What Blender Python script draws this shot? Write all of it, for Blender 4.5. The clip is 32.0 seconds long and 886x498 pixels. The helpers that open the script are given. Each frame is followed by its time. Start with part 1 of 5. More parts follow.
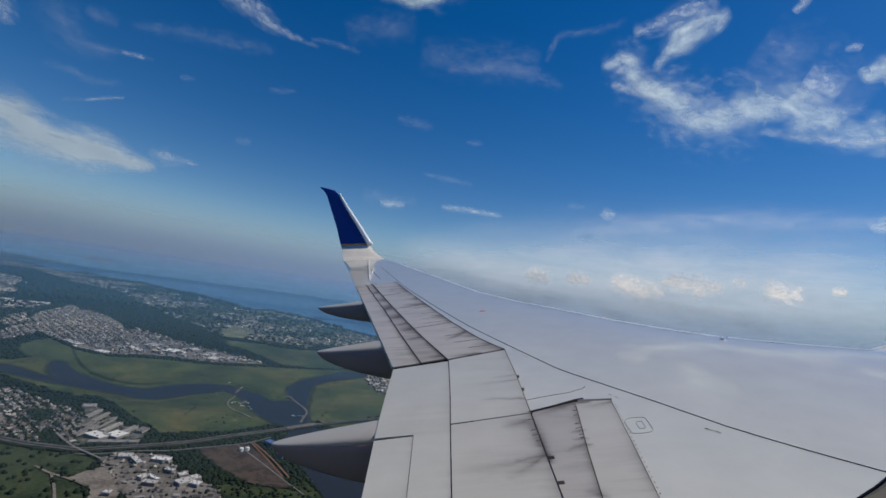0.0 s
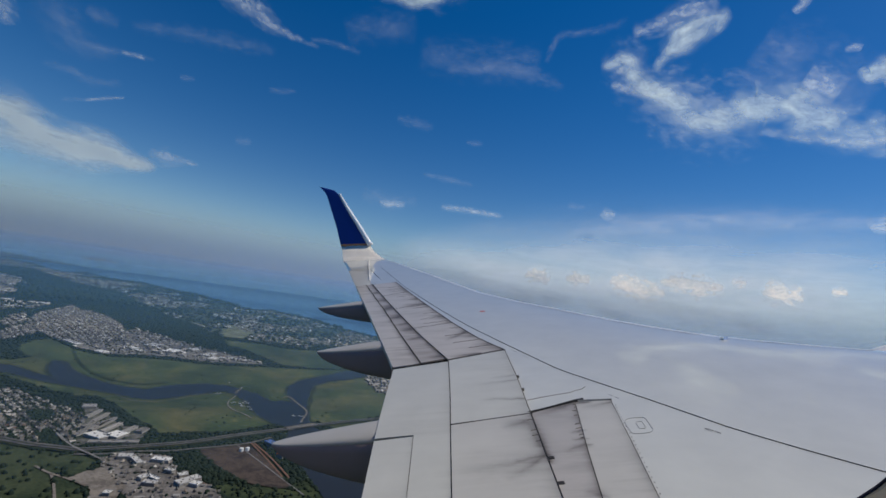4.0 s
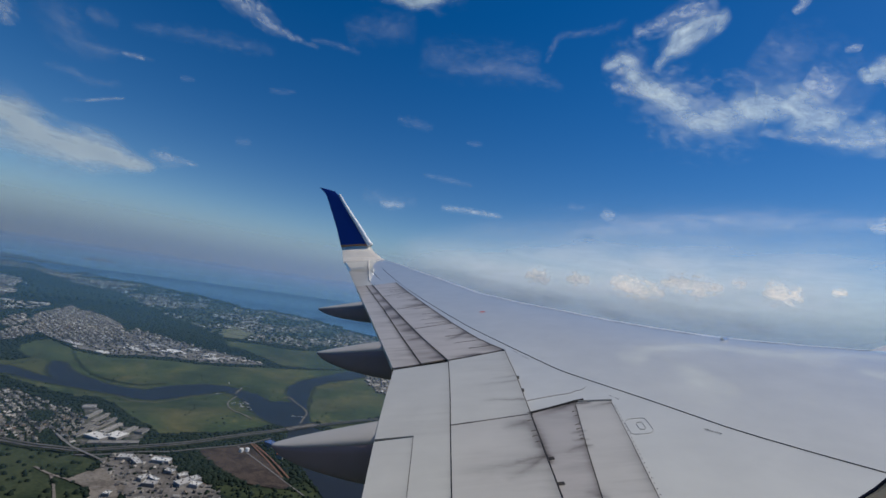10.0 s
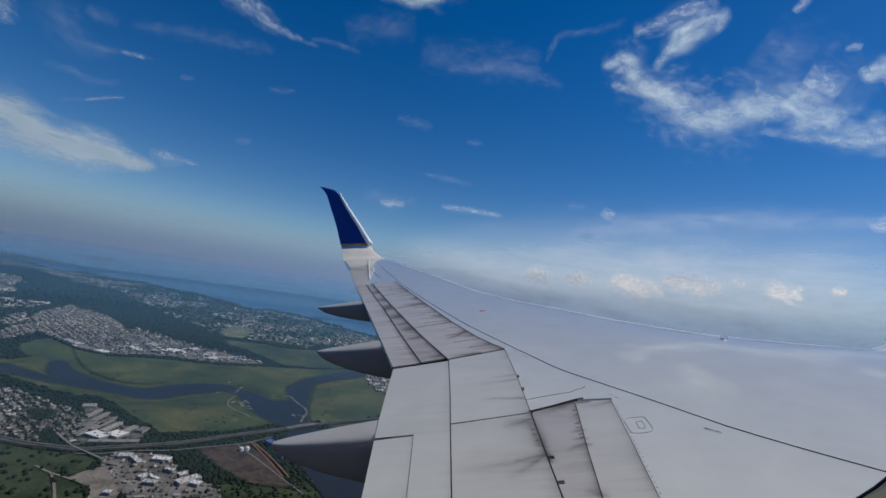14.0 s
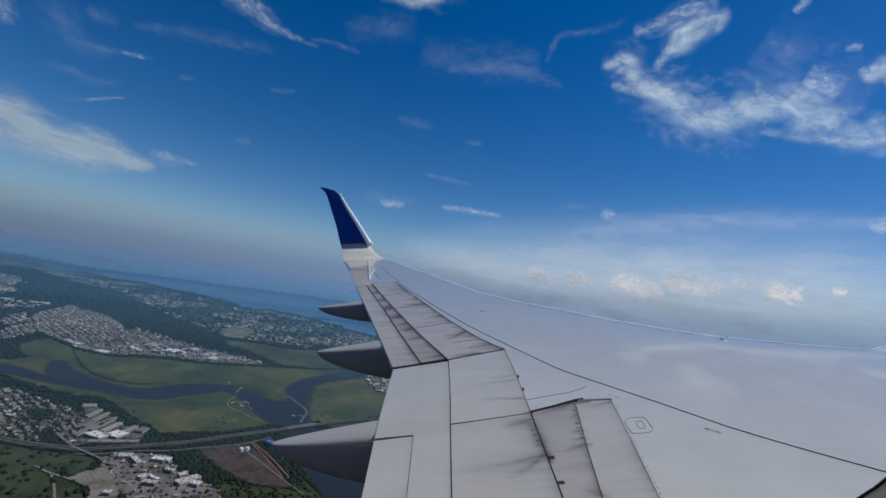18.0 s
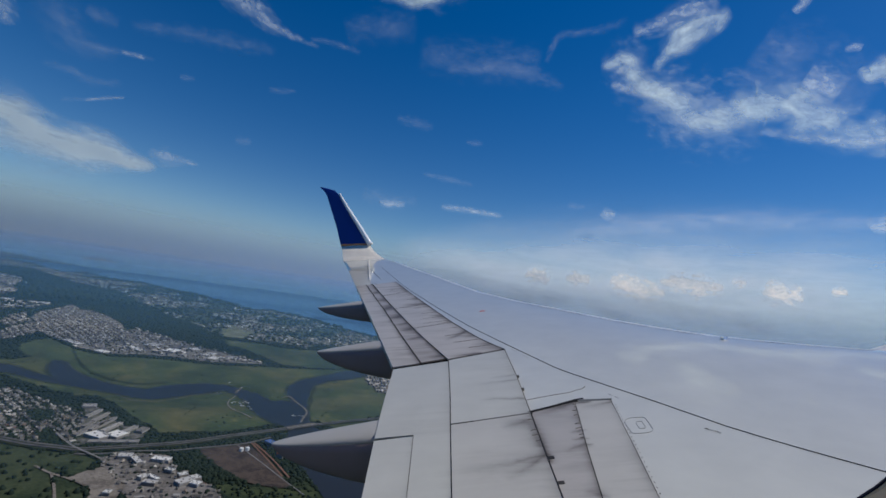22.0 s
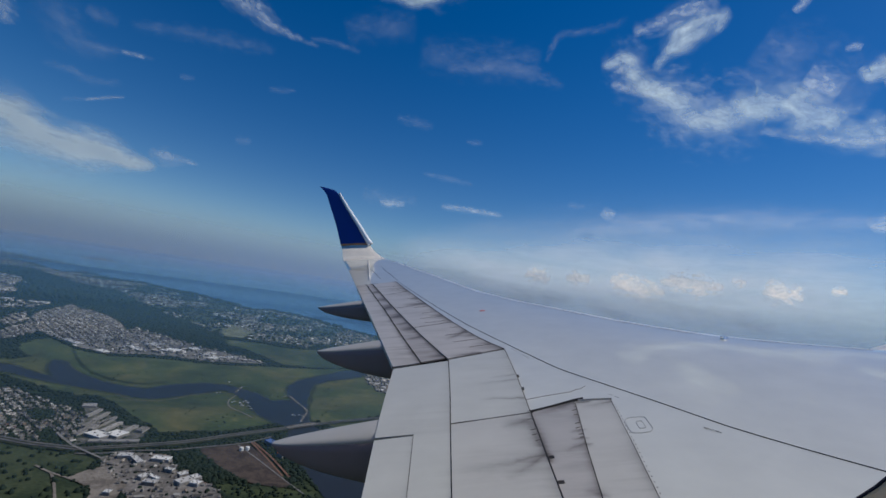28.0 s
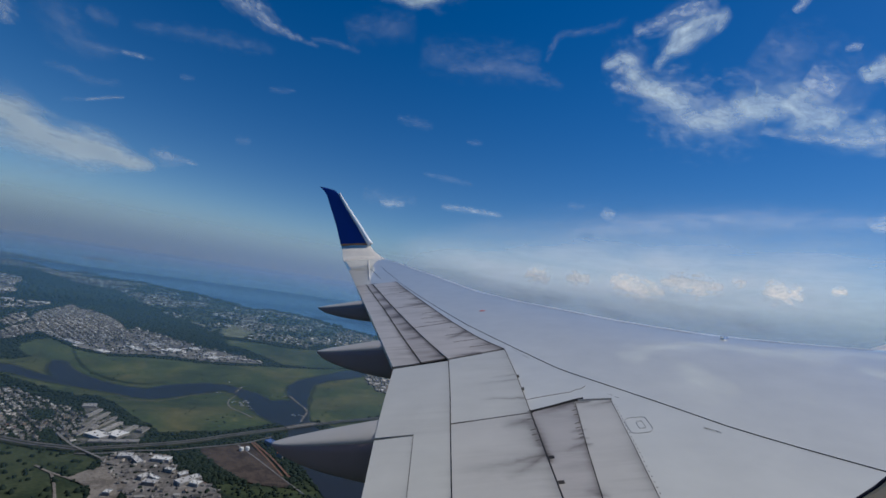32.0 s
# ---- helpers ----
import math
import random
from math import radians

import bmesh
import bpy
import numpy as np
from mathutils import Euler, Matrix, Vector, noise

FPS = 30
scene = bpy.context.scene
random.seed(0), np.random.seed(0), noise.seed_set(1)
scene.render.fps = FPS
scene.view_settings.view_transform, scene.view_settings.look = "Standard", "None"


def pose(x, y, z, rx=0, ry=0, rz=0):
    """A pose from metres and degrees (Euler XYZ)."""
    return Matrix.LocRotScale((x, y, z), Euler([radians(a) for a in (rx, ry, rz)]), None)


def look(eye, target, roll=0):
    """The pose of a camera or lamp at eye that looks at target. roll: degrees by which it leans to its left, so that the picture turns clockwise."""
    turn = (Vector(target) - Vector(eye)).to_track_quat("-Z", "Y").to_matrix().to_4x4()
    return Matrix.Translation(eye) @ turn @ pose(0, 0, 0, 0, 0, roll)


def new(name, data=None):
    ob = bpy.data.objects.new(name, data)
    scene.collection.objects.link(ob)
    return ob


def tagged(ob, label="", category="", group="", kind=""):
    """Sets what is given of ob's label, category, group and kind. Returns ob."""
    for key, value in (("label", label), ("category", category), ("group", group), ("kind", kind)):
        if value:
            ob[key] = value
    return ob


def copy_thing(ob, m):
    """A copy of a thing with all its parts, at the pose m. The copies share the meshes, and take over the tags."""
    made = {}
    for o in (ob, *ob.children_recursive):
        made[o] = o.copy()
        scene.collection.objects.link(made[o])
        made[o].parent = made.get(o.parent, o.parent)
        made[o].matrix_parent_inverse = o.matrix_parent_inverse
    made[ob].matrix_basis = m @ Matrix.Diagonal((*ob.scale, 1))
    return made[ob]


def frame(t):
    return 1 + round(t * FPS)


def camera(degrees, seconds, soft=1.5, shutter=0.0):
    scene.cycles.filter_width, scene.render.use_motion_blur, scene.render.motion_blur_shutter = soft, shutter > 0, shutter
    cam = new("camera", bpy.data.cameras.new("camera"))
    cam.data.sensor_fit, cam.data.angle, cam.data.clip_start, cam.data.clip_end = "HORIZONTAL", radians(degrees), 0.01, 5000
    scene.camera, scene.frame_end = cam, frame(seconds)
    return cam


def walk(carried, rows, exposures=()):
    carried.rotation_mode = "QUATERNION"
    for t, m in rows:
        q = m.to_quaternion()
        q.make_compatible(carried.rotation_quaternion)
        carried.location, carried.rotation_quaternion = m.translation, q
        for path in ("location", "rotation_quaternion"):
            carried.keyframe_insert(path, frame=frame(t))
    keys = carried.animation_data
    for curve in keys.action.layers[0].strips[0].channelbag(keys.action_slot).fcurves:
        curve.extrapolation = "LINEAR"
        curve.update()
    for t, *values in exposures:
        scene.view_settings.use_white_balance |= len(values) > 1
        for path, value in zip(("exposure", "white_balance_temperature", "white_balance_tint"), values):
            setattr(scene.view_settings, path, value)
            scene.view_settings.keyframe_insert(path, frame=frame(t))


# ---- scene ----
DEG = 88.9
EYE_Z = 200.0
cam = camera(DEG, 32.0, soft=1.6)

# the seat by the window: the camera rides with the wing, so its path is a tiny shake
SHAKE = ((0, 0.0), (1, -0.06), (2, 0.0), (3, 0.0), (6, 0.09), (7, 0.06), (8, 0.0), (9, 0.04), (10, 0.09),
         (11, 0.07), (12, 0.09), (13, 0.03), (14, -0.03), (15, 0.02), (18, 0.0), (19, 0.07), (20, 0.02),
         (21, 0.0), (22, 0.0), (23, -0.09), (24, -0.05), (25, -0.06), (28, -0.05), (29, -0.04), (30, -0.08),
         (31, -0.1), (32, -0.04))
BASE = look((0, 0, EYE_Z), (0, math.cos(radians(5.93)), EYE_Z + math.sin(radians(5.93))), roll=8.5)
walk(cam, [(t, BASE @ pose(0, 0, 0, d)) for t, d in SHAKE],
     exposures=((0, -0.06, 6900, 10), (12, -0.12, 6700, 10), (18, -0.16, 6500, 10), (24, -0.16, 6560, 10), (32, -0.2, 6480, 10)))

# ---- world and sun ----
SUN_EL, SUN_AZ = 50.5, 77.0          # azimuth from +y towards +x
world = bpy.data.worlds.new("sky")
scene.world = world
world.use_nodes = True
wn = world.node_tree
bg = wn.nodes["Background"]
sky = wn.nodes.new("ShaderNodeTexSky")
sky.sky_type = "NISHITA"
sky.sun_disc = False
sky.sun_elevation = radians(SUN_EL)
sky.sun_rotation = radians(SUN_AZ)
sky.altitude = 900.0
sky.air_density = 1.0
sky.dust_density = 0.2
sky.ozone_density = 1.5
hue = wn.nodes.new("ShaderNodeHueSaturation")
hue.inputs["Saturation"].default_value = 1.48
hue.inputs["Hue"].default_value = 0.509
wn.links.new(sky.outputs[0], hue.inputs["Color"])
wn.links.new(hue.outputs[0], bg.inputs[0])
bg.inputs[1].default_value = 0.086
sun = new("sun", bpy.data.lights.new("sun", "SUN"))
sun.data.energy = 3.7
sun.data.angle = radians(0.53)
sun.data.color = (1.0, 0.95, 0.87)
_se, _sa = radians(SUN_EL), radians(SUN_AZ)
sun.matrix_world = look((0, 0, 900), Vector((0, 0, 900)) - Vector((math.sin(_sa) * math.cos(_se), math.cos(_sa) * math.cos(_se), math.sin(_se))))


# ---- materials ----
def mat(name, base, rough=0.6, metal=0.0, coat=0.0, spec=0.5):
    m = bpy.data.materials.new(name)
    m.use_nodes = True
    b = m.node_tree.nodes["Principled BSDF"]
    b.inputs["Base Color"].default_value = (*base, 1)
    b.inputs["Roughness"].default_value = rough
    b.inputs["Metallic"].default_value = metal
    b.inputs["Coat Weight"].default_value = coat
    b.inputs["Specular IOR Level"].default_value = spec
    return m, m.node_tree, b


def node(nt, kind, **ins):
    n = nt.nodes.new(kind)
    for k, v in ins.items():
        n.inputs[k.replace("_", " ")].default_value = v
    return n


def coords(nt, which="Object", scale=(1, 1, 1)):
    c = nt.nodes.new("ShaderNodeTexCoord")
    m = nt.nodes.new("ShaderNodeMapping")
    m.inputs["Scale"].default_value = scale
    nt.links.new(c.outputs[which], m.inputs[0])
    return m.outputs[0]


def noise_of(nt, vec, scale, detail=4.0, rough=0.55, distort=0.0):
    n = node(nt, "ShaderNodeTexNoise", Scale=scale, Detail=detail, Roughness=rough, Distortion=distort)
    nt.links.new(vec, n.inputs["Vector"])
    return n.outputs["Fac"]


def ramp(nt, fac, stops):
    r = nt.nodes.new("ShaderNodeValToRGB")
    el = r.color_ramp.elements
    while len(el) < len(stops):
        el.new(0.5)
    for e, (p, c) in zip(el, stops):
        e.position = p
        e.color = (*c, 1) if len(c) == 3 else c
    nt.links.new(fac, r.inputs[0])
    return r.outputs[0]


def grey(v):
    return (v, v, v)


def calc(nt, op, a, b=None, clamp=False):
    n = nt.nodes.new("ShaderNodeMath")
    n.operation = op
    n.use_clamp = clamp
    for i, v in enumerate((a, b)):
        if v is None:
            continue
        if isinstance(v, (int, float)):
            n.inputs[i].default_value = v
        else:
            nt.links.new(v, n.inputs[i])
    return n.outputs[0]


def mixed(nt, fac, a, b):
    n = nt.nodes.new("ShaderNodeMix")
    n.data_type = "RGBA"
    if isinstance(fac, float):
        n.inputs["Factor"].default_value = fac
    else:
        nt.links.new(fac, n.inputs["Factor"])
    for key, v in (("A", a), ("B", b)):
        sock = [s for s in n.inputs if s.name == key and s.type == "RGBA"][0]
        if isinstance(v, tuple):
            sock.default_value = (*v, 1)
        else:
            nt.links.new(v, sock)
    return [s for s in n.outputs if s.type == "RGBA"][0]


def bump(nt, b, fac, strength, dist):
    n = node(nt, "ShaderNodeBump", Strength=strength, Distance=dist)
    nt.links.new(fac, n.inputs["Height"])
    nt.links.new(n.outputs[0], b.inputs["Normal"])


def soot_of(nt, rows):
    """Soot smears: rows x, y (dark root), x, y (faint end), width at root and end, strength."""
    o = coords(nt, "Object")
    rough = node(nt, "ShaderNodeTexNoise", Scale=9.0, Detail=4.0, Roughness=0.6)
    nt.links.new(o, rough.inputs["Vector"])
    rag = calc(nt, "MULTIPLY", calc(nt, "SUBTRACT", rough.outputs["Fac"], 0.5), 0.09)
    grain = noise_of(nt, coords(nt, "Object", (5.0, 26.0, 1.0)), 1.0, 4, 0.6)
    sep = nt.nodes.new("ShaderNodeSeparateXYZ")
    nt.links.new(o, sep.inputs[0])
    total = None
    for x0, y0, x1, y1, w0, w1, k in rows:
        d = Vector((x1 - x0, y1 - y0))
        L = d.length
        d = d / L
        px = calc(nt, "SUBTRACT", sep.outputs[0], x0 - 0.5)
        py = calc(nt, "ADD", calc(nt, "SUBTRACT", sep.outputs[1], y0 - 2.0), rag)
        t = calc(nt, "ADD", calc(nt, "MULTIPLY", px, d.x / L), calc(nt, "MULTIPLY", py, d.y / L))
        q = calc(nt, "ABSOLUTE", calc(nt, "SUBTRACT", calc(nt, "MULTIPLY", py, d.x), calc(nt, "MULTIPLY", px, d.y)))
        tc = calc(nt, "ADD", t, 0.0, True)
        w = calc(nt, "ADD", calc(nt, "MULTIPLY", tc, w1 - w0), w0)
        side = calc(nt, "POWER", 2.718, calc(nt, "MULTIPLY", calc(nt, "DIVIDE", q, w), -1.1))
        root = calc(nt, "ADD", calc(nt, "MULTIPLY", t, L / 0.05), 1.0, True)
        end = calc(nt, "POWER", calc(nt, "SUBTRACT", 1.0, t, True), 1.1)
        one = calc(nt, "MULTIPLY", calc(nt, "MULTIPLY", side, root), calc(nt, "MULTIPLY", end, k))
        total = one if total is None else calc(nt, "ADD", total, one)
    return calc(nt, "MULTIPLY", total, calc(nt, "ADD", calc(nt, "MULTIPLY", grain, 1.6), 0.2))


def wing_paint(name, base, dirty, rough=0.3, coat=0.25, smears=()):
    """Grey gloss wing paint; dirty: faint soot runs aft with the airflow; smears: the heavy ones."""
    m, nt, b = mat(name, base, rough, coat=coat)
    o = coords(nt, "Object", (1, 1, 1))
    fine = noise_of(nt, o, 3.0, 5, 0.6)
    tone = ramp(nt, fine, [(0.3, tuple(c * 0.93 for c in base)), (0.7, tuple(min(1, c * 1.04) for c in base))])
    if dirty:
        streak = noise_of(nt, coords(nt, "Object", (1.3, 9.0, 1.0)), 1.0, 6, 0.58, 0.4)
        blot = noise_of(nt, coords(nt, "Object", (0.8, 1.6, 1)), 1.4, 3, 0.5)
        uv = nt.nodes.new("ShaderNodeUVMap")
        sep = nt.nodes.new("ShaderNodeSeparateXYZ")
        nt.links.new(uv.outputs[0], sep.inputs[0])
        front = sep.outputs[0]
        halo = calc(nt, "POWER", front, 12.0)
        side = calc(nt, "MULTIPLY", calc(nt, "POWER", calc(nt, "ABSOLUTE", calc(nt, "SUBTRACT", sep.outputs[1], 0.5)), 8.0), 60.0)
        s1 = calc(nt, "MULTIPLY", calc(nt, "SUBTRACT", streak, 0.45), 3.0, True)
        s2 = calc(nt, "MULTIPLY", calc(nt, "SUBTRACT", blot, 0.38), 2.6, True)
        soot = calc(nt, "ADD", calc(nt, "MULTIPLY", halo, 0.16), calc(nt, "MULTIPLY", side, 0.07))
        soot = calc(nt, "MULTIPLY", soot, calc(nt, "ADD", streak, s2))
        runs = calc(nt, "MULTIPLY", calc(nt, "MULTIPLY", s1, s2), calc(nt, "ADD", calc(nt, "MULTIPLY", front, 0.14), 0.06))
        k = calc(nt, "MULTIPLY", calc(nt, "ADD", soot, runs), dirty)
        if smears:
            k = calc(nt, "ADD", k, soot_of(nt, smears))
        # saturates slowly, so that smears keep a soft edge
        k = calc(nt, "SUBTRACT", 1.0, calc(nt, "POWER", 2.718, calc(nt, "MULTIPLY", k, -2.1)))
        tone = mixed(nt, k, tone, (0.062, 0.052, 0.047))
        nt.links.new(calc(nt, "ADD", calc(nt, "MULTIPLY", k, 0.4), 0.3), b.inputs["Roughness"])
    nt.links.new(tone, b.inputs["Base Color"])
    wav = noise_of(nt, coords(nt, "Object", (0.9, 1.4, 1)), 1.2, 2)
    bump(nt, b, wav, 0.12, 0.02)
    return m


SMEARS_IN = ((0.50, 2.80, 0.49, 3.30, 0.025, 0.035, 0.35), (0.52, 2.62, 0.54, 3.40, 0.014, 0.034, 1.1), (0.47, 3.12, 0.30, 3.04, 0.04, 0.06, 0.5), (0.51, 2.67, 0.0, 2.53, 0.012, 0.065, 0.5),
             (0.50, 2.66, 0.24, 2.43, 0.018, 0.065, 0.6), (0.98, 3.41, 0.50, 3.27, 0.013, 0.026, 1.0), (0.87, 3.39, 0.54, 3.20, 0.020, 0.077, 0.7),
             (0.78, 2.78, 0.62, 2.71, 0.011, 0.029, 0.8), (0.78, 2.85, 0.70, 2.84, 0.008, 0.014, 0.8), (0.80, 2.96, 0.71, 2.93, 0.008, 0.013, 0.7),
             (1.16, 3.38, 0.89, 3.30, 0.018, 0.044, 0.5), (0.69, 2.28, 0.61, 2.32, 0.029, 0.049, 0.5))
SMEARS_UP = ((0.55, 3.52, 0.19, 3.54, 0.012, 0.025, 0.6), (0.53, 3.22, 0.33, 3.16, 0.03, 0.04, 0.6), (0.57, 3.93, 0.20, 3.87, 0.010, 0.035, 0.35), (0.56, 4.05, 0.30, 4.0, 0.010, 0.025, 0.3))
SMEARS_OUT = ((-0.31, 7.66, -0.76, 7.60, 0.05, 0.1, 1.2), (-0.40, 8.13, -0.67, 8.08, 0.06, 0.11, 1.2), (-0.04, 6.64, -0.29, 6.70, 0.04, 0.08, 1.0),
              (0.26, 5.76, -0.05, 5.31, 0.022, 0.05, 1.4), (0.42, 5.49, 0.13, 5.43, 0.025, 0.06, 1.0), (0.54, 5.11, 0.22, 5.08, 0.022, 0.055, 0.9),
              (0.29, 4.76, -0.02, 4.68, 0.02, 0.045, 1.2))
SMEARS_FLAP = ((-0.86, 7.63, -1.11, 7.28, 0.10, 0.136, 2.4), (-0.69, 6.83, -0.91, 6.71, 0.08, 0.12, 2.0), (-0.40, 6.08, -0.64, 5.94, 0.08, 0.11, 2.4),
               (-0.33, 5.59, -0.53, 5.47, 0.038, 0.060, 1.4), (-0.03, 4.80, -0.23, 4.72, 0.04, 0.059, 1.4), (-1.08, 8.27, -1.29, 8.17, 0.10, 0.150, 1.4),
               (-1.33, 9.10, -1.50, 8.86, 0.088, 0.142, 1.2), (-0.55, 6.38, -0.75, 6.27, 0.041, 0.070, 1.4),
               (-0.02, 4.64, -1.61, 10.07, 0.02, 0.05, 0.7), (-1.61, 10.07, -0.02, 4.64, 0.05, 0.02, 0.5))
PAINT = wing_paint("wing_paint", (0.60, 0.60, 0.54), 0, 0.3, 0.9)
PANEL = wing_paint("panel_paint", (0.50, 0.495, 0.447), 0.7)
PANEL_UP = wing_paint("streaked_panel_paint", (0.515, 0.51, 0.46), 1.0, smears=SMEARS_UP)
PANEL_IN = wing_paint("sooty_panel_paint", (0.49, 0.475, 0.43), 1.6, smears=SMEARS_IN)
PANEL_BROWN = wing_paint("brown_stained_paint", (0.43, 0.405, 0.37), 3.0, smears=SMEARS_IN)
PANEL_OUT = wing_paint("streaked_spoiler_paint", (0.49, 0.447, 0.39), 4.0, smears=SMEARS_OUT)
PANEL_SOOT = wing_paint("smeared_panel_paint", (0.42, 0.372, 0.315), 5.0, smears=SMEARS_FLAP)
GAP = mat("gap_seal", (0.012, 0.012, 0.013), 0.9, spec=0.0)[0]
SEAM = mat("dark_sealant", (0.04, 0.04, 0.043), 0.8, spec=0.1)[0]
BLUE = mat("blue_paint", (0.012, 0.035, 0.24), 0.28, coat=0.4)[0]
GOLD = mat("gold_stripe", (0.5, 0.2, 0.08), 0.4)[0]
SILVER = mat("polished_metal", (0.9, 0.9, 0.9), 0.25, metal=0.6)[0]
WHITE = wing_paint("white_paint", (0.82, 0.76, 0.66), 0)
# one grey fairing in two tones: shade painted on its sides, sunlight on top
FAIR_SHADED = wing_paint("fairing_shaded_paint", (0.27, 0.215, 0.225), 0, 0.8, 0.0)
FAIR_LIT = wing_paint("fairing_lit_paint", (0.40, 0.385, 0.355), 0, 0.5, 0.2)
# near-white in place of the glint on the winglet's metal edge
GLINT_EDGE = mat("glint_white", (0.92, 0.92, 0.92), 0.25, coat=0.5)[0]
RED = mat("red_mark", (0.55, 0.06, 0.03), 0.5)[0]
BEIGE, _nt, _b = mat("beige_plastic", (0.74, 0.66, 0.56), 0.6)
_tr = node(_nt, "ShaderNodeBsdfTranslucent", Color=(0.78, 0.68, 0.55, 1))
_mx = node(_nt, "ShaderNodeMixShader", Fac=0.65)
_nt.links.new(_b.outputs[0], _mx.inputs[1])
_nt.links.new(_tr.outputs[0], _mx.inputs[2])
_nt.links.new(_mx.outputs[0], _nt.nodes["Material Output"].inputs[0])
RUBBER = mat("black_rubber", (0.02, 0.02, 0.035), 0.9, spec=0.05)[0]


def ground_mat(name, dark, light, scale, rough=0.9, fine=None, dry=None):
    """Two-scale ground colour; dry: wide patches of parched growth laid over it."""
    m, nt, b = mat(name, dark, rough, spec=0.2)
    o = coords(nt, "Object")
    n1 = noise_of(nt, o, scale, 6, 0.6, 0.4)
    n2 = noise_of(nt, o, scale * 9, 4, 0.6)
    f = calc(nt, "ADD", calc(nt, "MULTIPLY", n1, 0.65), calc(nt, "MULTIPLY", n2, 0.35))
    stops = [(0.42, dark), (0.56, light)]
    if fine:
        stops.append((0.66, fine))
    col = ramp(nt, f, stops)
    if dry:
        wide = noise_of(nt, o, scale * 0.55, 7, 0.62, 1.5)
        patch = calc(nt, "MULTIPLY", calc(nt, "SUBTRACT", wide, 0.47), 5.0, True)
        col = mixed(nt, calc(nt, "MULTIPLY", patch, calc(nt, "ADD", n2, 0.2)), col, dry)
    nt.links.new(col, b.inputs["Base Color"])
    bump(nt, b, n2, 0.6, 1.0)
    return m


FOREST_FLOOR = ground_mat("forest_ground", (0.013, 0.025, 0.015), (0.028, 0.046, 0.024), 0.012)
MARSH = ground_mat("marsh_grass", (0.028, 0.047, 0.025), (0.056, 0.080, 0.036), 0.012, fine=(0.13, 0.125, 0.05), dry=(0.125, 0.112, 0.05))
TOWN = ground_mat("town_ground", (0.03, 0.04, 0.025), (0.12, 0.115, 0.105), 0.09, fine=(0.2, 0.19, 0.175))
FIELD = ground_mat("dry_field", (0.09, 0.105, 0.06), (0.16, 0.165, 0.11), 0.03)
LOT = ground_mat("concrete_lot", (0.085, 0.08, 0.075), (0.19, 0.175, 0.16), 0.03, fine=(0.27, 0.25, 0.23))
ROAD = ground_mat("road_surface", (0.13, 0.13, 0.125), (0.2, 0.195, 0.185), 0.2)
WATER, _nt, _b = mat("dark_water", (0.02, 0.025, 0.034), 0.5, spec=0.16)
bump(_nt, _b, noise_of(_nt, coords(_nt), 0.35, 3), 0.15, 0.4)


def varied(name, stops, rough=0.85):
    m, nt, b = mat(name, stops[0][1], rough, spec=0.2)
    g = nt.nodes.new("ShaderNodeNewGeometry")
    nt.links.new(ramp(nt, g.outputs["Random Per Island"], stops), b.inputs["Base Color"])
    return m


def varied_object(name, stops, rough=0.85):
    m, nt, b = mat(name, stops[0][1], rough, spec=0.2)
    g = nt.nodes.new("ShaderNodeObjectInfo")
    nt.links.new(ramp(nt, g.outputs["Random"], stops), b.inputs["Base Color"])
    return m


ROOF_STOPS = [(0.0, (0.06, 0.058, 0.056)), (0.3, (0.12, 0.115, 0.107)), (0.62, (0.22, 0.205, 0.185)), (0.86, (0.36, 0.335, 0.30)), (0.93, (0.55, 0.53, 0.50)), (0.96, (0.30, 0.25, 0.20)), (1.0, (0.14, 0.085, 0.065))]
WALL_STOPS = [(0.0, (0.55, 0.53, 0.5)), (0.5, (0.7, 0.68, 0.64)), (1.0, (0.38, 0.33, 0.29))]
ROOFS = varied("shingle_roofs", ROOF_STOPS)
ROOF1 = varied_object("shingle_roof", [(p, tuple(q * 0.8 for q in c)) for p, c in ROOF_STOPS])
WALL1 = varied_object("siding", [(p, tuple(q * 0.4 for q in c)) for p, c in WALL_STOPS])
FLAT_ROOF = varied_object("membrane_roof", [(0.0, (0.34, 0.33, 0.32)), (0.35, (0.55, 0.54, 0.51)), (0.7, (0.66, 0.65, 0.62)), (1.0, (0.42, 0.41, 0.39))])
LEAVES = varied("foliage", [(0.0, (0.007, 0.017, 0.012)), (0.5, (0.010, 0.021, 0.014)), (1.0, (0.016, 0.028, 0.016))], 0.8)


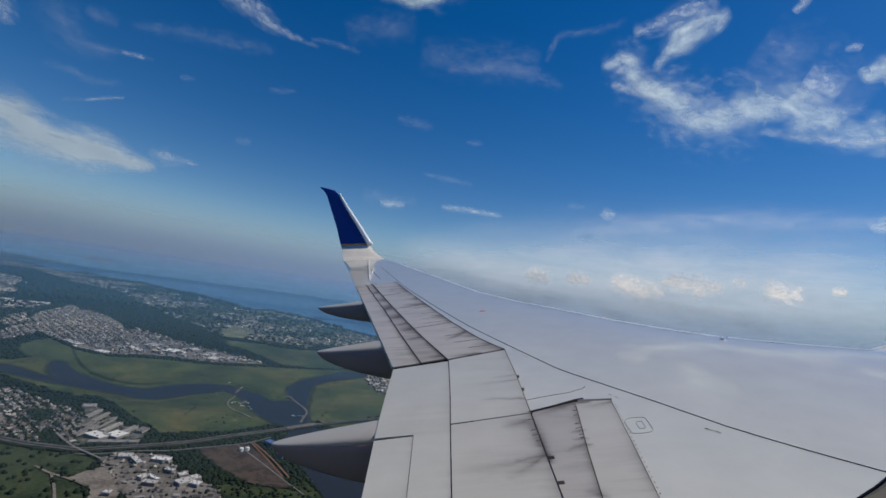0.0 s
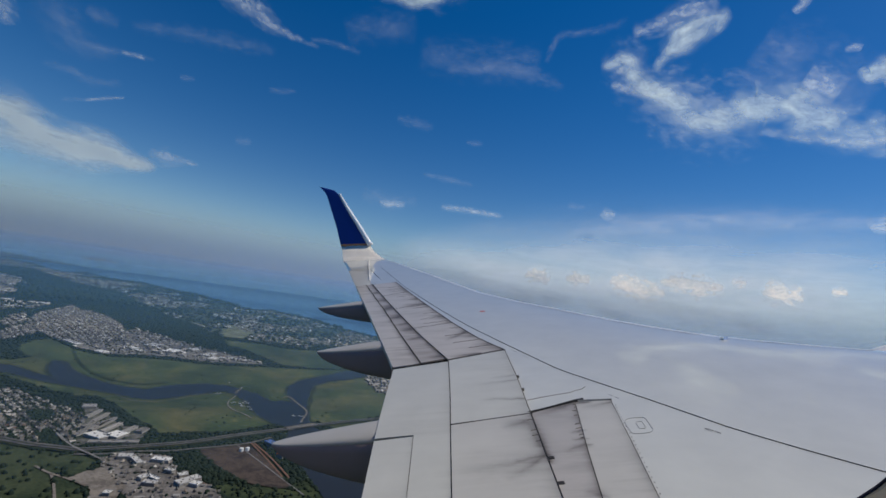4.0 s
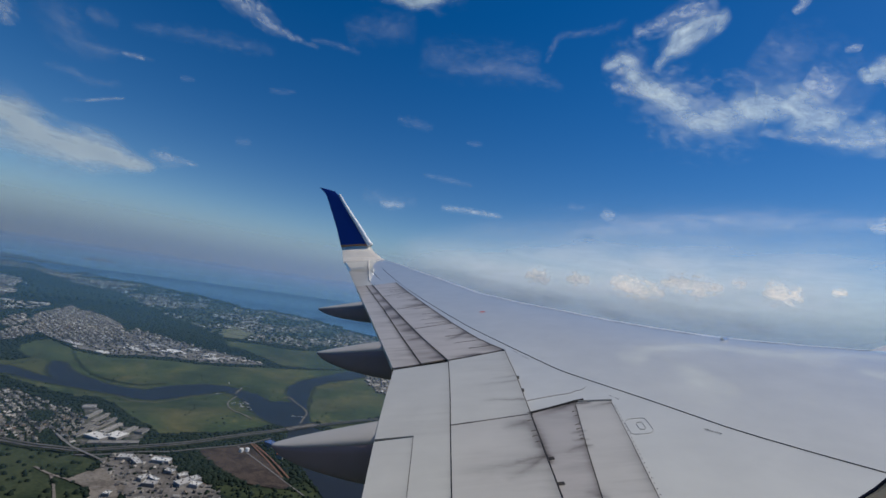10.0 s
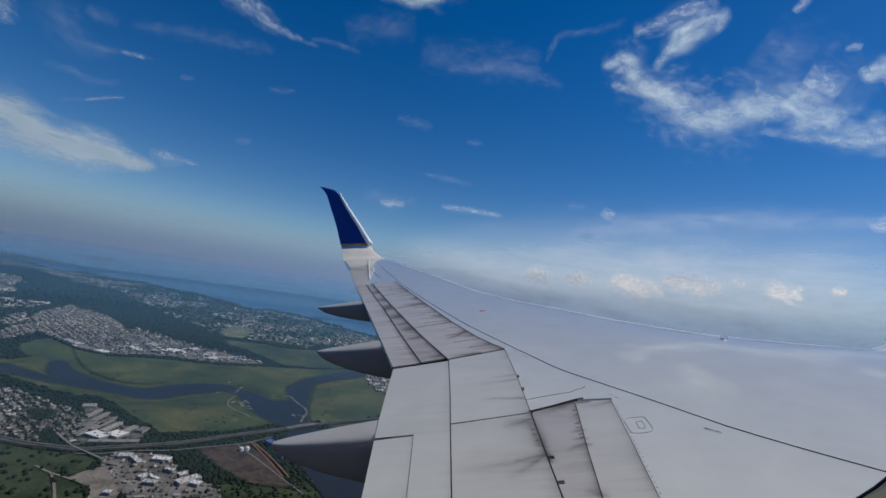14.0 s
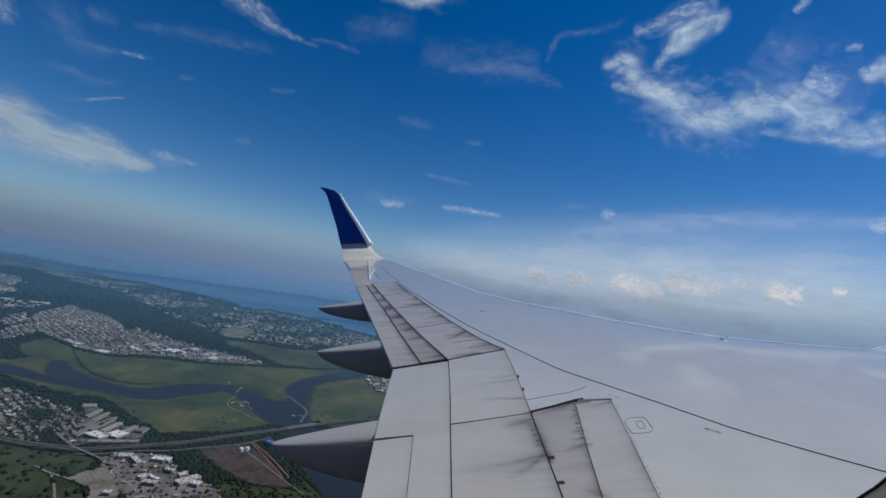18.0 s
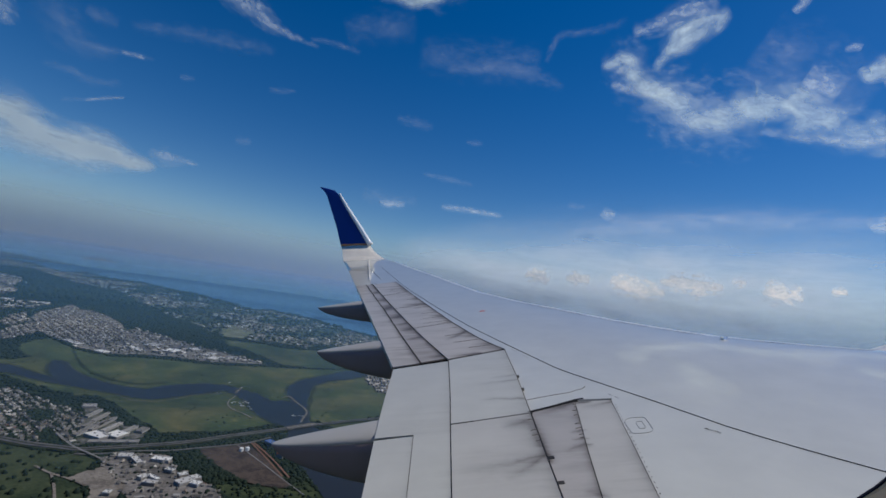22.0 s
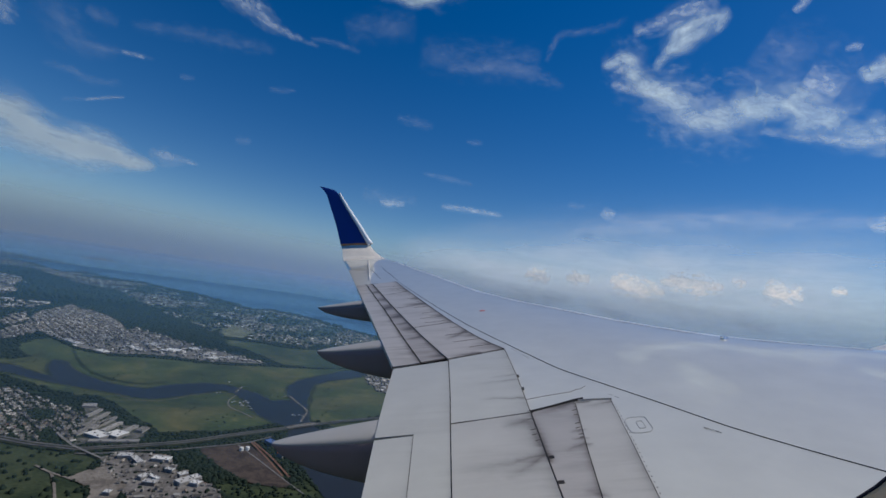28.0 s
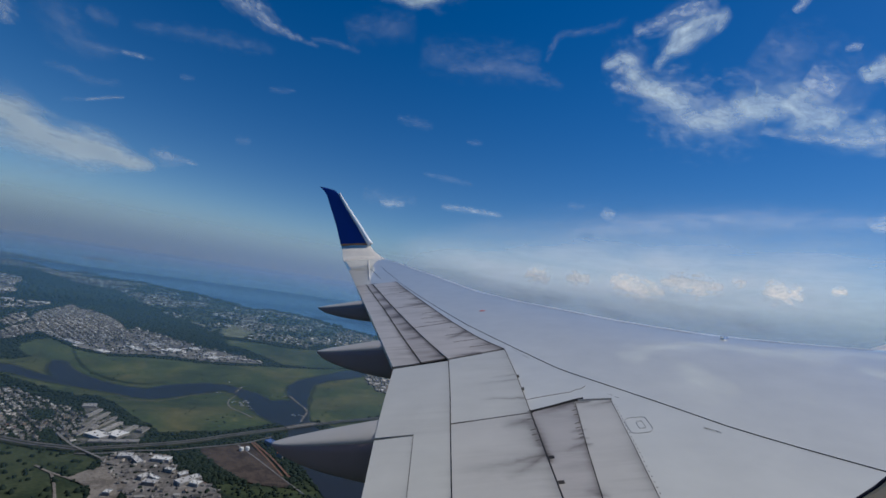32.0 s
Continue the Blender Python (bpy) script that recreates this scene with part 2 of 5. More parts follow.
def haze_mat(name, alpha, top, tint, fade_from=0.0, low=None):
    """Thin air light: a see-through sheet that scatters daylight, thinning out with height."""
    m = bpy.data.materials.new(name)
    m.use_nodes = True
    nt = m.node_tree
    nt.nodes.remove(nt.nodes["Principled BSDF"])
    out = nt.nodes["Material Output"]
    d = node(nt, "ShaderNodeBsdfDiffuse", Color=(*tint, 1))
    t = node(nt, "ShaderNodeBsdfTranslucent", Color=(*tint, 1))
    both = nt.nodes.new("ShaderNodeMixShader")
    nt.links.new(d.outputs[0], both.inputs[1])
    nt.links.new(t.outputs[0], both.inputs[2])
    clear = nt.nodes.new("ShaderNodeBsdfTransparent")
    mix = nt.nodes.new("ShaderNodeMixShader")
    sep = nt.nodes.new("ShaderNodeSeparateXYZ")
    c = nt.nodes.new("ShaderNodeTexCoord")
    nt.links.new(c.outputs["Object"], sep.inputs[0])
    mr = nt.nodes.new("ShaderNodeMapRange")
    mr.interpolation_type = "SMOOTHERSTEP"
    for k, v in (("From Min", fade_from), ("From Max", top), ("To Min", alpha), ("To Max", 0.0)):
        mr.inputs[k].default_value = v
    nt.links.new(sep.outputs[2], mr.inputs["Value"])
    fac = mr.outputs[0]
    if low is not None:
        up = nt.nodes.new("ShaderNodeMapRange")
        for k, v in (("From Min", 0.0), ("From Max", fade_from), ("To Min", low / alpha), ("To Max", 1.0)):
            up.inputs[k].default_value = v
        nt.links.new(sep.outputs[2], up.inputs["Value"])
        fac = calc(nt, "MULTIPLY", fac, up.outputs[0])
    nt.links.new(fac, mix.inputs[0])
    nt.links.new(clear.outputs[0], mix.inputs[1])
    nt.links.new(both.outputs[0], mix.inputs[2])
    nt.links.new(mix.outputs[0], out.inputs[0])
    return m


def cloud_mat(name, dens, stretch, scale, cut, gate=1.2, amp=2.2, white=(0.84, 0.88, 0.93, 1), swirl=1.2, hard=1.25):
    """Cloud sheet: ragged see-through cloud that scatters sun and sky light, thickest along its middle line."""
    m = bpy.data.materials.new(name)
    m.use_nodes = True
    nt = m.node_tree
    nt.nodes.remove(nt.nodes["Principled BSDF"])
    out = nt.nodes["Material Output"]
    d = node(nt, "ShaderNodeBsdfDiffuse", Color=white)
    t = node(nt, "ShaderNodeBsdfTranslucent", Color=white)
    both = nt.nodes.new("ShaderNodeMixShader")
    both.inputs[0].default_value = 0.72
    nt.links.new(d.outputs[0], both.inputs[1])
    nt.links.new(t.outputs[0], both.inputs[2])
    clear = nt.nodes.new("ShaderNodeBsdfTransparent")
    mix = nt.nodes.new("ShaderNodeMixShader")
    uv = nt.nodes.new("ShaderNodeUVMap")
    info = nt.nodes.new("ShaderNodeObjectInfo")
    sep = nt.nodes.new("ShaderNodeSeparateXYZ")
    nt.links.new(uv.outputs[0], sep.inputs[0])
    off = nt.nodes.new("ShaderNodeCombineXYZ")
    nt.links.new(calc(nt, "MULTIPLY", info.outputs["Random"], 40.0), off.inputs[0])
    mp = nt.nodes.new("ShaderNodeMapping")
    mp.inputs["Scale"].default_value = (scale, scale * stretch, scale)
    nt.links.new(off.outputs[0], mp.inputs["Location"])
    c = nt.nodes.new("ShaderNodeTexCoord")
    nt.links.new(c.outputs["Object"], mp.inputs["Vector"])
    n1 = noise_of(nt, mp.outputs[0], 1.0, 7, 0.53, 0.6)
    n2 = noise_of(nt, mp.outputs[0], 3.4, 7, 0.64, 0.6)
    # slow swirls bend the outline
    bend = node(nt, "ShaderNodeTexNoise", Scale=1.7, Detail=3.0, Roughness=0.55)
    nt.links.new(mp.outputs[0], bend.inputs["Vector"])
    parts = nt.nodes.new("ShaderNodeSeparateColor")
    nt.links.new(bend.outputs["Color"], parts.inputs[0])
    u = calc(nt, "SUBTRACT", calc(nt, "MULTIPLY", sep.outputs[0], 2.0), 1.0)
    v = calc(nt, "SUBTRACT", calc(nt, "MULTIPLY", sep.outputs[1], 2.0), 1.0)
    rim_v = calc(nt, "MULTIPLY", calc(nt, "SUBTRACT", 1.0, calc(nt, "ABSOLUTE", v)), 3.0, True)
    rim_u = calc(nt, "MULTIPLY", calc(nt, "SUBTRACT", 1.0, calc(nt, "ABSOLUTE", u)), 7.0, True)
    w = calc(nt, "ADD", calc(nt, "MULTIPLY", v, 1.9), calc(nt, "MULTIPLY", calc(nt, "SUBTRACT", parts.outputs[0], 0.5), swirl))
    uu = calc(nt, "MULTIPLY", u, u)
    ends = calc(nt, "MULTIPLY", calc(nt, "MULTIPLY", uu, uu), 0.7)
    body = calc(nt, "POWER", 2.718, calc(nt, "MULTIPLY", calc(nt, "MULTIPLY", w, w), -1.1))
    body = calc(nt, "MULTIPLY", body, calc(nt, "SUBTRACT", 1.0, ends))
    grain = calc(nt, "ADD", calc(nt, "SUBTRACT", n1, 0.5), calc(nt, "MULTIPLY", calc(nt, "SUBTRACT", n2, 0.5), 0.42))
    a = calc(nt, "MULTIPLY", body, calc(nt, "ADD", calc(nt, "MULTIPLY", grain, amp), 1.0))
    a = calc(nt, "MULTIPLY", calc(nt, "SUBTRACT", a, cut), gate, True)
    a = calc(nt, "MULTIPLY", calc(nt, "POWER", a, hard), calc(nt, "MULTIPLY", rim_v, rim_u))
    nt.links.new(calc(nt, "MULTIPLY", a, dens), mix.inputs[0])
    nt.links.new(clear.outputs[0], mix.inputs[1])
    nt.links.new(both.outputs[0], mix.inputs[2])
    nt.links.new(mix.outputs[0], out.inputs[0])
    return m


CLOUDS = {"bright": cloud_mat("white_cloud", 0.95, 1.5, 0.0050, 0.06, 0.66, 2.5, (0.70, 0.83, 0.86, 1), 1.8),
          "bank": cloud_mat("dense_cloud", 1.0, 2.4, 0.0034, 0.05, 1.15, 2.1, (0.67, 0.81, 0.86, 1), 1.1, 1.1),
          "halo": cloud_mat("feathered_cloud", 0.32, 1.5, 0.0066, 0.05, 0.6, 3.4, (0.73, 0.82, 0.89, 1), 2.6),
          "streak": cloud_mat("streak_cloud", 0.56, 1.7, 0.012, 0.05, 0.62, 3.0, (0.73, 0.82, 0.89, 1), 2.0),
          "wisp": cloud_mat("thin_cloud", 0.12, 1.8, 0.012, 0.02, 0.6, 3.2, swirl=2.2),
          "mist": cloud_mat("misty_cloud", 0.11, 1.6, 0.0060, 0.0, 0.6, 3.2, swirl=2.0),
          "film": cloud_mat("film_cloud", 0.32, 3.5, 0.0028, 0.0, 0.6, 2.6, swirl=2.0),
          "veil": cloud_mat("veil_cloud", 0.80, 4.5, 0.0012, 0.0, 0.85, 1.4, (0.66, 0.72, 0.78, 1), 0.5, 1.0),
          "puff": cloud_mat("heaped_cloud", 0.9, 1.0, 0.017, 0.05, 0.7, 2.4, (0.98, 0.90, 0.80, 1), 2.8, 1.1)}


def mesh_object(name, verts, faces, material, parent=None, label="", smooth=False, uvs=None):
    me = bpy.data.meshes.new(name)
    me.from_pydata([tuple(v) for v in verts], [], [tuple(f) for f in faces])
    if uvs is not None:
        lay = me.uv_layers.new(name="UVMap")
        idx = np.zeros(len(me.loops), dtype=np.int32)
        me.loops.foreach_get("vertex_index", idx)
        lay.data.foreach_set("uv", np.asarray(uvs, dtype=np.float32)[idx].ravel())
    me.materials.append(material)
    if smooth:
        me.polygons.foreach_set("use_smooth", [True] * len(me.polygons))
    me.update()
    ob = new(name, me)
    if parent is not None:
        ob.parent = parent
    if label:
        tagged(ob, label)
    return ob


def outward(ob):
    bm = bmesh.new()
    bm.from_mesh(ob.data)
    bmesh.ops.recalc_face_normals(bm, faces=bm.faces)
    bm.to_mesh(ob.data)
    bm.free()
    return ob


def loft(rings, closed=True, caps=True):
    """Faces between rings of equal length."""
    n = len(rings[0])
    verts = [p for r in rings for p in r]
    faces = []
    for i in range(len(rings) - 1):
        for j in range(n if closed else n - 1):
            k = (j + 1) % n
            faces.append((i * n + j, i * n + k, (i + 1) * n + k, (i + 1) * n + j))
    if caps:
        faces.append(tuple(range(n)))
        faces.append(tuple((len(rings) - 1) * n + j for j in range(n)))
    return verts, faces


# ---- the aircraft: x forward, y outboard, z up, measured from the seat's eye point ----
AIR = Matrix.Translation((0, 0, EYE_Z)) @ Matrix(((0.97705, 0.01597, -0.21243, 0), (-0.02203, 0.99942, -0.02616, 0), (0.21189, 0.03024, 0.97683, 0), (0, 0, 0, 1)))


def line(*pts):
    """A planform line as x over y."""
    pts = sorted(pts, key=lambda p: p[1])
    ys, xs = [p[1] for p in pts], [p[0] for p in pts]

    def at(y):
        if y > ys[-1]:
            k = (xs[-1] - xs[-2]) / (ys[-1] - ys[-2])
            return xs[-1] + k * (y - ys[-1])
        if y < ys[0]:
            k = (xs[1] - xs[0]) / (ys[1] - ys[0])
            return xs[0] + k * (y - ys[0])
        return float(np.interp(y, ys, xs))
    return at


TE = line((-3.30, 14.85), (-2.46, 11.82), (-1.78, 9.27), (-1.12, 6.72), (-0.56, 4.46), (-0.55, 3.67), (-0.54, 3.22), (-0.50, 2.40), (-0.42, 0.1))
LE = line((-2.12, 15.15), (-1.49, 13.91), (-0.24, 11.05), (0.66, 8.69), (1.27, 7.60), (1.77, 6.85), (2.24, 6.09), (2.64, 5.55), (3.05, 5.08), (3.53, 4.74), (3.89, 4.50), (4.15, 4.38), (7.4, 0.1))
AFT_FLAP = line((-2.40, 12.44), (-1.77, 10.13), (-1.02, 7.39), (-0.59, 5.69), (-0.34, 4.73))
SPOILER_TE = line((-2.13, 12.33), (-1.61, 10.07), (-0.83, 7.33), (-0.34, 5.63), (-0.02, 4.61), (-0.02, 3.72), (-0.03, 3.16), (-0.04, 2.35))
HINGE = line((-1.12, 10.24), (-0.75, 8.97), (-0.28, 7.38), (0.06, 6.22), (0.36, 5.30), (0.58, 4.83), (0.57, 4.03), (0.55, 3.49), (0.52, 2.78), (0.50, 2.29))
SKIN_JOINT = line((-1.756, 12.76), (-0.852, 9.58), (-0.455, 8.30), (-0.02, 6.92), (0.28, 6.0), (0.65, 5.02), (0.98, 4.15), (1.46, 3.34), (1.72, 2.86), (1.96, 2.53), (2.12, 2.33))
BAY_EDGE = line((0.90, 3.42), (0.77, 2.74), (0.69, 2.27))
RIVET_LINE = line((1.16, 3.41), (1.05, 2.78), (0.95, 2.24))


def top_z(x, y):
    """Height of the wing's upper surface."""
    te, le = TE(y), LE(y)
    c = le - te
    s = (x - te) / c
    z = -1.342 + 0.1046 * y + 0.0034 * y * y
    if s > 0.5:
        z -= 0.022 * c * ((min(s, 1.0) - 0.5) / 0.5) ** 2
    return z


def wing_empty(name, o, label, category, kind=""):
    e = new(name)
    e.empty_display_size = 0.3
    e.matrix_world = AIR @ Matrix.Translation(o)
    return tagged(e, label, category, "", kind)


O = Vector((0.5, 2.0, -1.2))
wing = wing_empty("airliner_wing", O, "long swept grey airliner wing with soot-streaked panels and blue winglet", "aircraft wing")


def wpart(name, verts, faces, material, label="", smooth=False, uvs=None, parent=None):
    return mesh_object(name, [Vector(v) - O for v in verts], faces, material, parent or wing, label, smooth, uvs)


# main box: airfoil sections from the root outwards
def wing_box():
    rings = []
    ys = [0.12, 1.0, 1.6, 2.2, 2.8, 3.4, 4.0, 4.38, 4.8, 5.3, 5.9, 6.6, 7.4, 8.2, 9.0, 9.8, 10.7, 11.6, 12.5, 13.4, 14.0, 14.4, 14.8]
    for y in ys:
        te, le = TE(y), LE(y)
        c = le - te
        nose = 0.022 * c
        up = [(te + c * s, y, top_z(te + c * s, y)) for s in (0.0, 0.06, 0.13, 0.2, 0.3, 0.4, 0.5, 0.58, 0.66, 0.74, 0.81, 0.87, 0.92, 0.96, 1.0)]
        zl = up[-1][2]
        front = [(le + nose * math.sin(a), y, zl - 0.035 * c * (1 - math.cos(a))) for a in (0.5, 0.9, 1.3, 1.7, 2.2, 2.7)]
        zb = zl - 0.075 * c
        low = [(te + c * s, y, up[0][2] - 0.02 + (zb - up[0][2]) * k) for s, k in ((0.9, 0.98), (0.7, 1.15), (0.45, 0.95), (0.2, 0.4), (0.02, 0.0))]
        rings.append(up + front + low)
    v, f = loft(rings)
    ob = wpart("wing_box", v, f, PAINT, "light grey painted main wing skin", smooth=True)
    outward(ob)
    ob.data.polygons[-1].use_smooth = ob.data.polygons[-2].use_smooth = False


wing_box()


def sheet(name, a, b, ya, yb, lift, thick, material, label="", nu=6, nv=8, inset=0.0, parent=None):
    """A panel that follows the upper surface between two planform lines; ya and yb are its span limits on each line."""
    top, low, uvs = [], [], []
    for j in range(nv + 1):
        t = j / nv
        y0 = ya[0] + (ya[1] - ya[0]) * t
        y1 = yb[0] + (yb[1] - yb[0]) * t
        e = inset * (1 - 2 * t)
        y0, y1 = y0 + e, y1 + e
        x0, x1 = a(y0) + inset, b(y1) - inset
        for i in range(nu + 1):
            s = i / nu
            x, y = x0 + (x1 - x0) * s, y0 + (y1 - y0) * s
            z = top_z(x, y) + lift
            top.append((x, y, z))
            low.append((x, y, z - thick))
            uvs.append((s, t))
    n = len(top)
    w = nu + 1
    faces = []
    for j in range(nv):
        for i in range(nu):
            q = (j * w + i, j * w + i + 1, (j + 1) * w + i + 1, (j + 1) * w + i)
            faces.append(q)
            faces.append(tuple(n + k for k in reversed(q)))
    rim = [i for i in range(w)] + [j * w + nu for j in range(1, nv + 1)] + [nv * w + i for i in range(nu - 1, -1, -1)] + [j * w for j in range(nv - 1, 0, -1)]
    for k in range(len(rim)):
        p, q = rim[k], rim[(k + 1) % len(rim)]
        faces.append((q, p, n + p, n + q))
    return wpart(name, top + low, faces, material, label, False, uvs + uvs, parent)


# dark bay under the movable panels, seen in the gaps between them
sheet("bay", TE, HINGE, (1.3, 10.1), (1.3, 10.25), 0.003, 0.02, GAP, "black recess under the movable panels", 10, 24, inset=0.004)
sheet("bay", HINGE, RIVET_LINE, (1.3, 3.28), (1.3, 3.42), 0.003, 0.02, GAP, "", 4, 6)

G = 0.0045
FAINT = mat("faint_sealant", (0.41, 0.41, 0.40), 0.7, spec=0.2)[0]
# outboard flap, in two strips
sheet("aft_flap", TE, AFT_FLAP, (4.50, 9.95), (4.57, 10.13), 0.012, 0.06, PANEL_OUT, "grey aft flap segment with dark edges", 3, 14, 0.004)
sheet("main_flap", AFT_FLAP, SPOILER_TE, (4.58, 10.13), (4.66, 10.07), 0.013, 0.05, PANEL_SOOT, "sooty main flap segment", 3, 14, 0.012)
YA, YB = (4.63, 6.04, 7.40, 8.65, 10.05), (4.85, 6.22, 7.59, 8.90, 10.22)
for i in range(4):
    sheet("spoiler", SPOILER_TE, HINGE, (YA[i], YA[i + 1]), (YB[i], YB[i + 1]), 0.018, 0.03, PANEL_OUT, "grey spoiler panel streaked with soot", 6, 6, G)
sheet("aileron", TE, SPOILER_TE, (10.02, 12.6), (10.15, 12.2), 0.008, 0.02, PANEL, "grey aileron near the wing tip", 4, 8, G)
# inboard flap and spoilers
INNER_AFT = line((-0.275, 3.03), (-0.265, 2.2), (-0.26, 0.5))
sheet("main_flap", TE, SPOILER_TE, (3.03, 4.44), (3.06, 4.58), 0.012, 0.06, PANEL, "plain grey inboard flap panel", 4, 6, G * 0.7)
sheet("aft_flap", TE, INNER_AFT, (1.3, 3.0), (1.3, 3.03), 0.012, 0.06, PANEL, "plain grey inboard aft flap", 3, 6, G * 0.4)
sheet("main_flap", INNER_AFT, SPOILER_TE, (1.3, 3.05), (1.3, 3.07), 0.012, 0.05, PANEL, "", 3, 6, G * 0.4)
sheet("spoiler", SPOILER_TE, HINGE, (3.147, 4.59), (3.25, 4.82), 0.018, 0.03, PANEL_UP, "large grey inboard spoiler", 6, 6, G)
sheet("spoiler", SPOILER_TE, HINGE, (1.3, 3.15), (1.3, 3.25), 0.018, 0.03, PANEL_IN, "large inboard spoiler with soot at its hinge", 6, 6, G)
sheet("access_panel", HINGE, BAY_EDGE, (1.3, 3.27), (1.3, 3.41), 0.012, 0.03, PANEL_BROWN, "soot-stained fixed panel ahead of the spoiler", 6, 6, G)
sheet("access_panel", BAY_EDGE, RIVET_LINE, (1.3, 3.42), (1.3, 3.41), 0.007, 0.03, PANEL_IN, "", 5, 6, G * 0.4)


def seam(name, path, w, lift, material, label="", parent=None):
    """A thin raised bead along a path on the upper surface."""
    top = []
    for i, (x, y) in enumerate(path):
        x2, y2 = path[min(i + 1, len(path) - 1)]
        x1, y1 = path[max(i - 1, 0)]
        d = Vector((x2 - x1, y2 - y1)).normalized()
        nx, ny = -d.y * w / 2, d.x * w / 2
        ring = []
        for k, l in ((-1, -0.004), (-0.7, lift), (0.7, lift), (1, -0.004)):
            px, py = x + nx * k, y + ny * k
            ring.append((px, py, top_z(px, py) + l))
        top.append(ring)
    v, f = loft(top, True, True)
    return outward(wpart(name, v, f, material, label, parent=parent))


def along(l, y0, y1, n):
    return [(l(y0 + (y1 - y0) * i / n), y0 + (y1 - y0) * i / n) for i in range(n + 1)]


SMUDGE = mat("soot_smudge", (0.19, 0.175, 0.162), 0.85, spec=0.1)[0]
seam("skin_joint", along(SKIN_JOINT, 1.6, 5.2, 22), 0.007, 0.004, SEAM, "long dark sealed joint across the wing skin")
seam("skin_joint", along(SKIN_JOINT, 5.2, 12.76, 26), 0.009, 0.004, mat("worn_sealant", (0.11, 0.11, 0.115), 0.7)[0], "thin worn joint towards the wing tip")
seam("spoiler_joint", [(-0.025, 3.152), (0.06, 3.167), (0.13, 3.178)], 0.018, 0.0195, GAP, "black gap between two spoilers")
seam("spoiler_joint", [(0.13, 3.178), (0.3, 3.208), (0.55, 3.252)], 0.014, 0.0195, SEAM)
seam("panel_joint", [(0.52, 3.27), (0.70, 3.34), (0.90, 3.43), (0.97, 3.45)], 0.010, 0.02, SEAM, "sooty chordwise panel joint")
seam("panel_joint", [(0.91, 3.435), (1.03, 3.43), (1.17, 3.42)], 0.005, 0.014, FAINT)
seam("soot_streak", [(0.55, 3.52), (0.68, 3.56), (0.84, 3.60), (0.92, 3.615), (0.98, 3.66), (1.02, 3.665), (1.07, 3.72)], 0.005, 0.003, mat("thin_soot", (0.15, 0.14, 0.13), 0.8)[0], "wandering thin soot line")
seam("panel_joint", along(RIVET_LINE, 1.4, 3.41, 10), 0.003, 0.009, SMUDGE, "riveted dark panel joint")
seam("hinge_line", along(HINGE, 4.84, 10.2, 20), 0.019, 0.0195, SEAM, "dark hinge line of the outboard spoilers")
seam("hinge_line", along(HINGE, 2.6, 3.3, 6), 0.009, 0.021, SEAM, "dark hinge line of the inboard spoilers")
seam("hinge_line", along(HINGE, 3.3, 4.82, 10), 0.005, 0.0195, SMUDGE)
seam("hinge_line", along(HINGE, 1.4, 2.6, 6), 0.006, 0.021, SEAM)
# highlight near the tip, imitated by a raised white strip
seam("tip_strip", [(-1.79, 10.72), (-2.13, 12.81), (-2.40, 14.4)], 0.03, 0.022, WHITE, "white strip imitating a highlight near the wing tip")
seam("slat_joint", [(LE(y) - 0.026 * (LE(y) - TE(y)), y) for y in np.linspace(4.4, 14.0, 40)], 0.011, 0.003, mat("slat_edge", (0.22, 0.23, 0.26), 0.5)[0], "thin joint of the leading edge slat")
# the polished edge's highlight line is put into near-white paint
sheet("slat_edge", lambda y: LE(y) - 0.023 * (LE(y) - TE(y)), LE, (4.42, 13.9), (4.42, 13.9), 0.004, 0.01, mat("slat_highlight", (0.86, 0.88, 0.90), 0.3, coat=0.4)[0], "polished leading edge slat strip with its highlight painted white", 2, 40)
seam("panel_joint", [(-1.55, 10.87), (-2.08, 12.69)], 0.012, 0.004, mat("dull_sealant", (0.2, 0.19, 0.19), 0.7)[0])
for yy in np.arange(1.7, 3.35, 0.048):
    seam("rivet", [(RIVET_LINE(yy) + 0.012, yy), (RIVET_LINE(yy) + 0.017, yy)], 0.004, 0.003, SEAM)
# hinge brackets: open hooks across the hinge line
for yy, ln in ((2.395, 0.040), (2.645, 0.040), (3.72, 0.022), (4.02, 0.022)):
    x0 = HINGE(yy) - 0.004
    hook = seam("hinge_bracket", [(x0, yy - 0.008), (x0 + ln, yy - 0.007)], 0.0015, 0.0205, SMUDGE, "small hooked hinge bracket")
    seam("bracket_side", [(x0, yy + 0.008), (x0 + ln, yy + 0.009)], 0.0015, 0.0205, SMUDGE, parent=hook)
    seam("bracket_end", [(x0 + ln, yy - 0.008), (x0 + ln, yy + 0.010)], 0.0015, 0.0205, SMUDGE, parent=hook)
# joints between the outboard spoilers
for i in (1, 2, 3):
    seam("spoiler_joint", [(SPOILER_TE(YA[i]) + 0.01, YA[i]), (HINGE(YB[i]) - 0.01, YB[i])], 0.016, 0.0195, SEAM, "sooty gap between two outboard spoilers")
flecks = random.Random(5)
# soot drawn across the outboard hinge
SOOT_LINE = mat("soot_line", (0.085, 0.08, 0.075), 0.85, spec=0.1)[0]
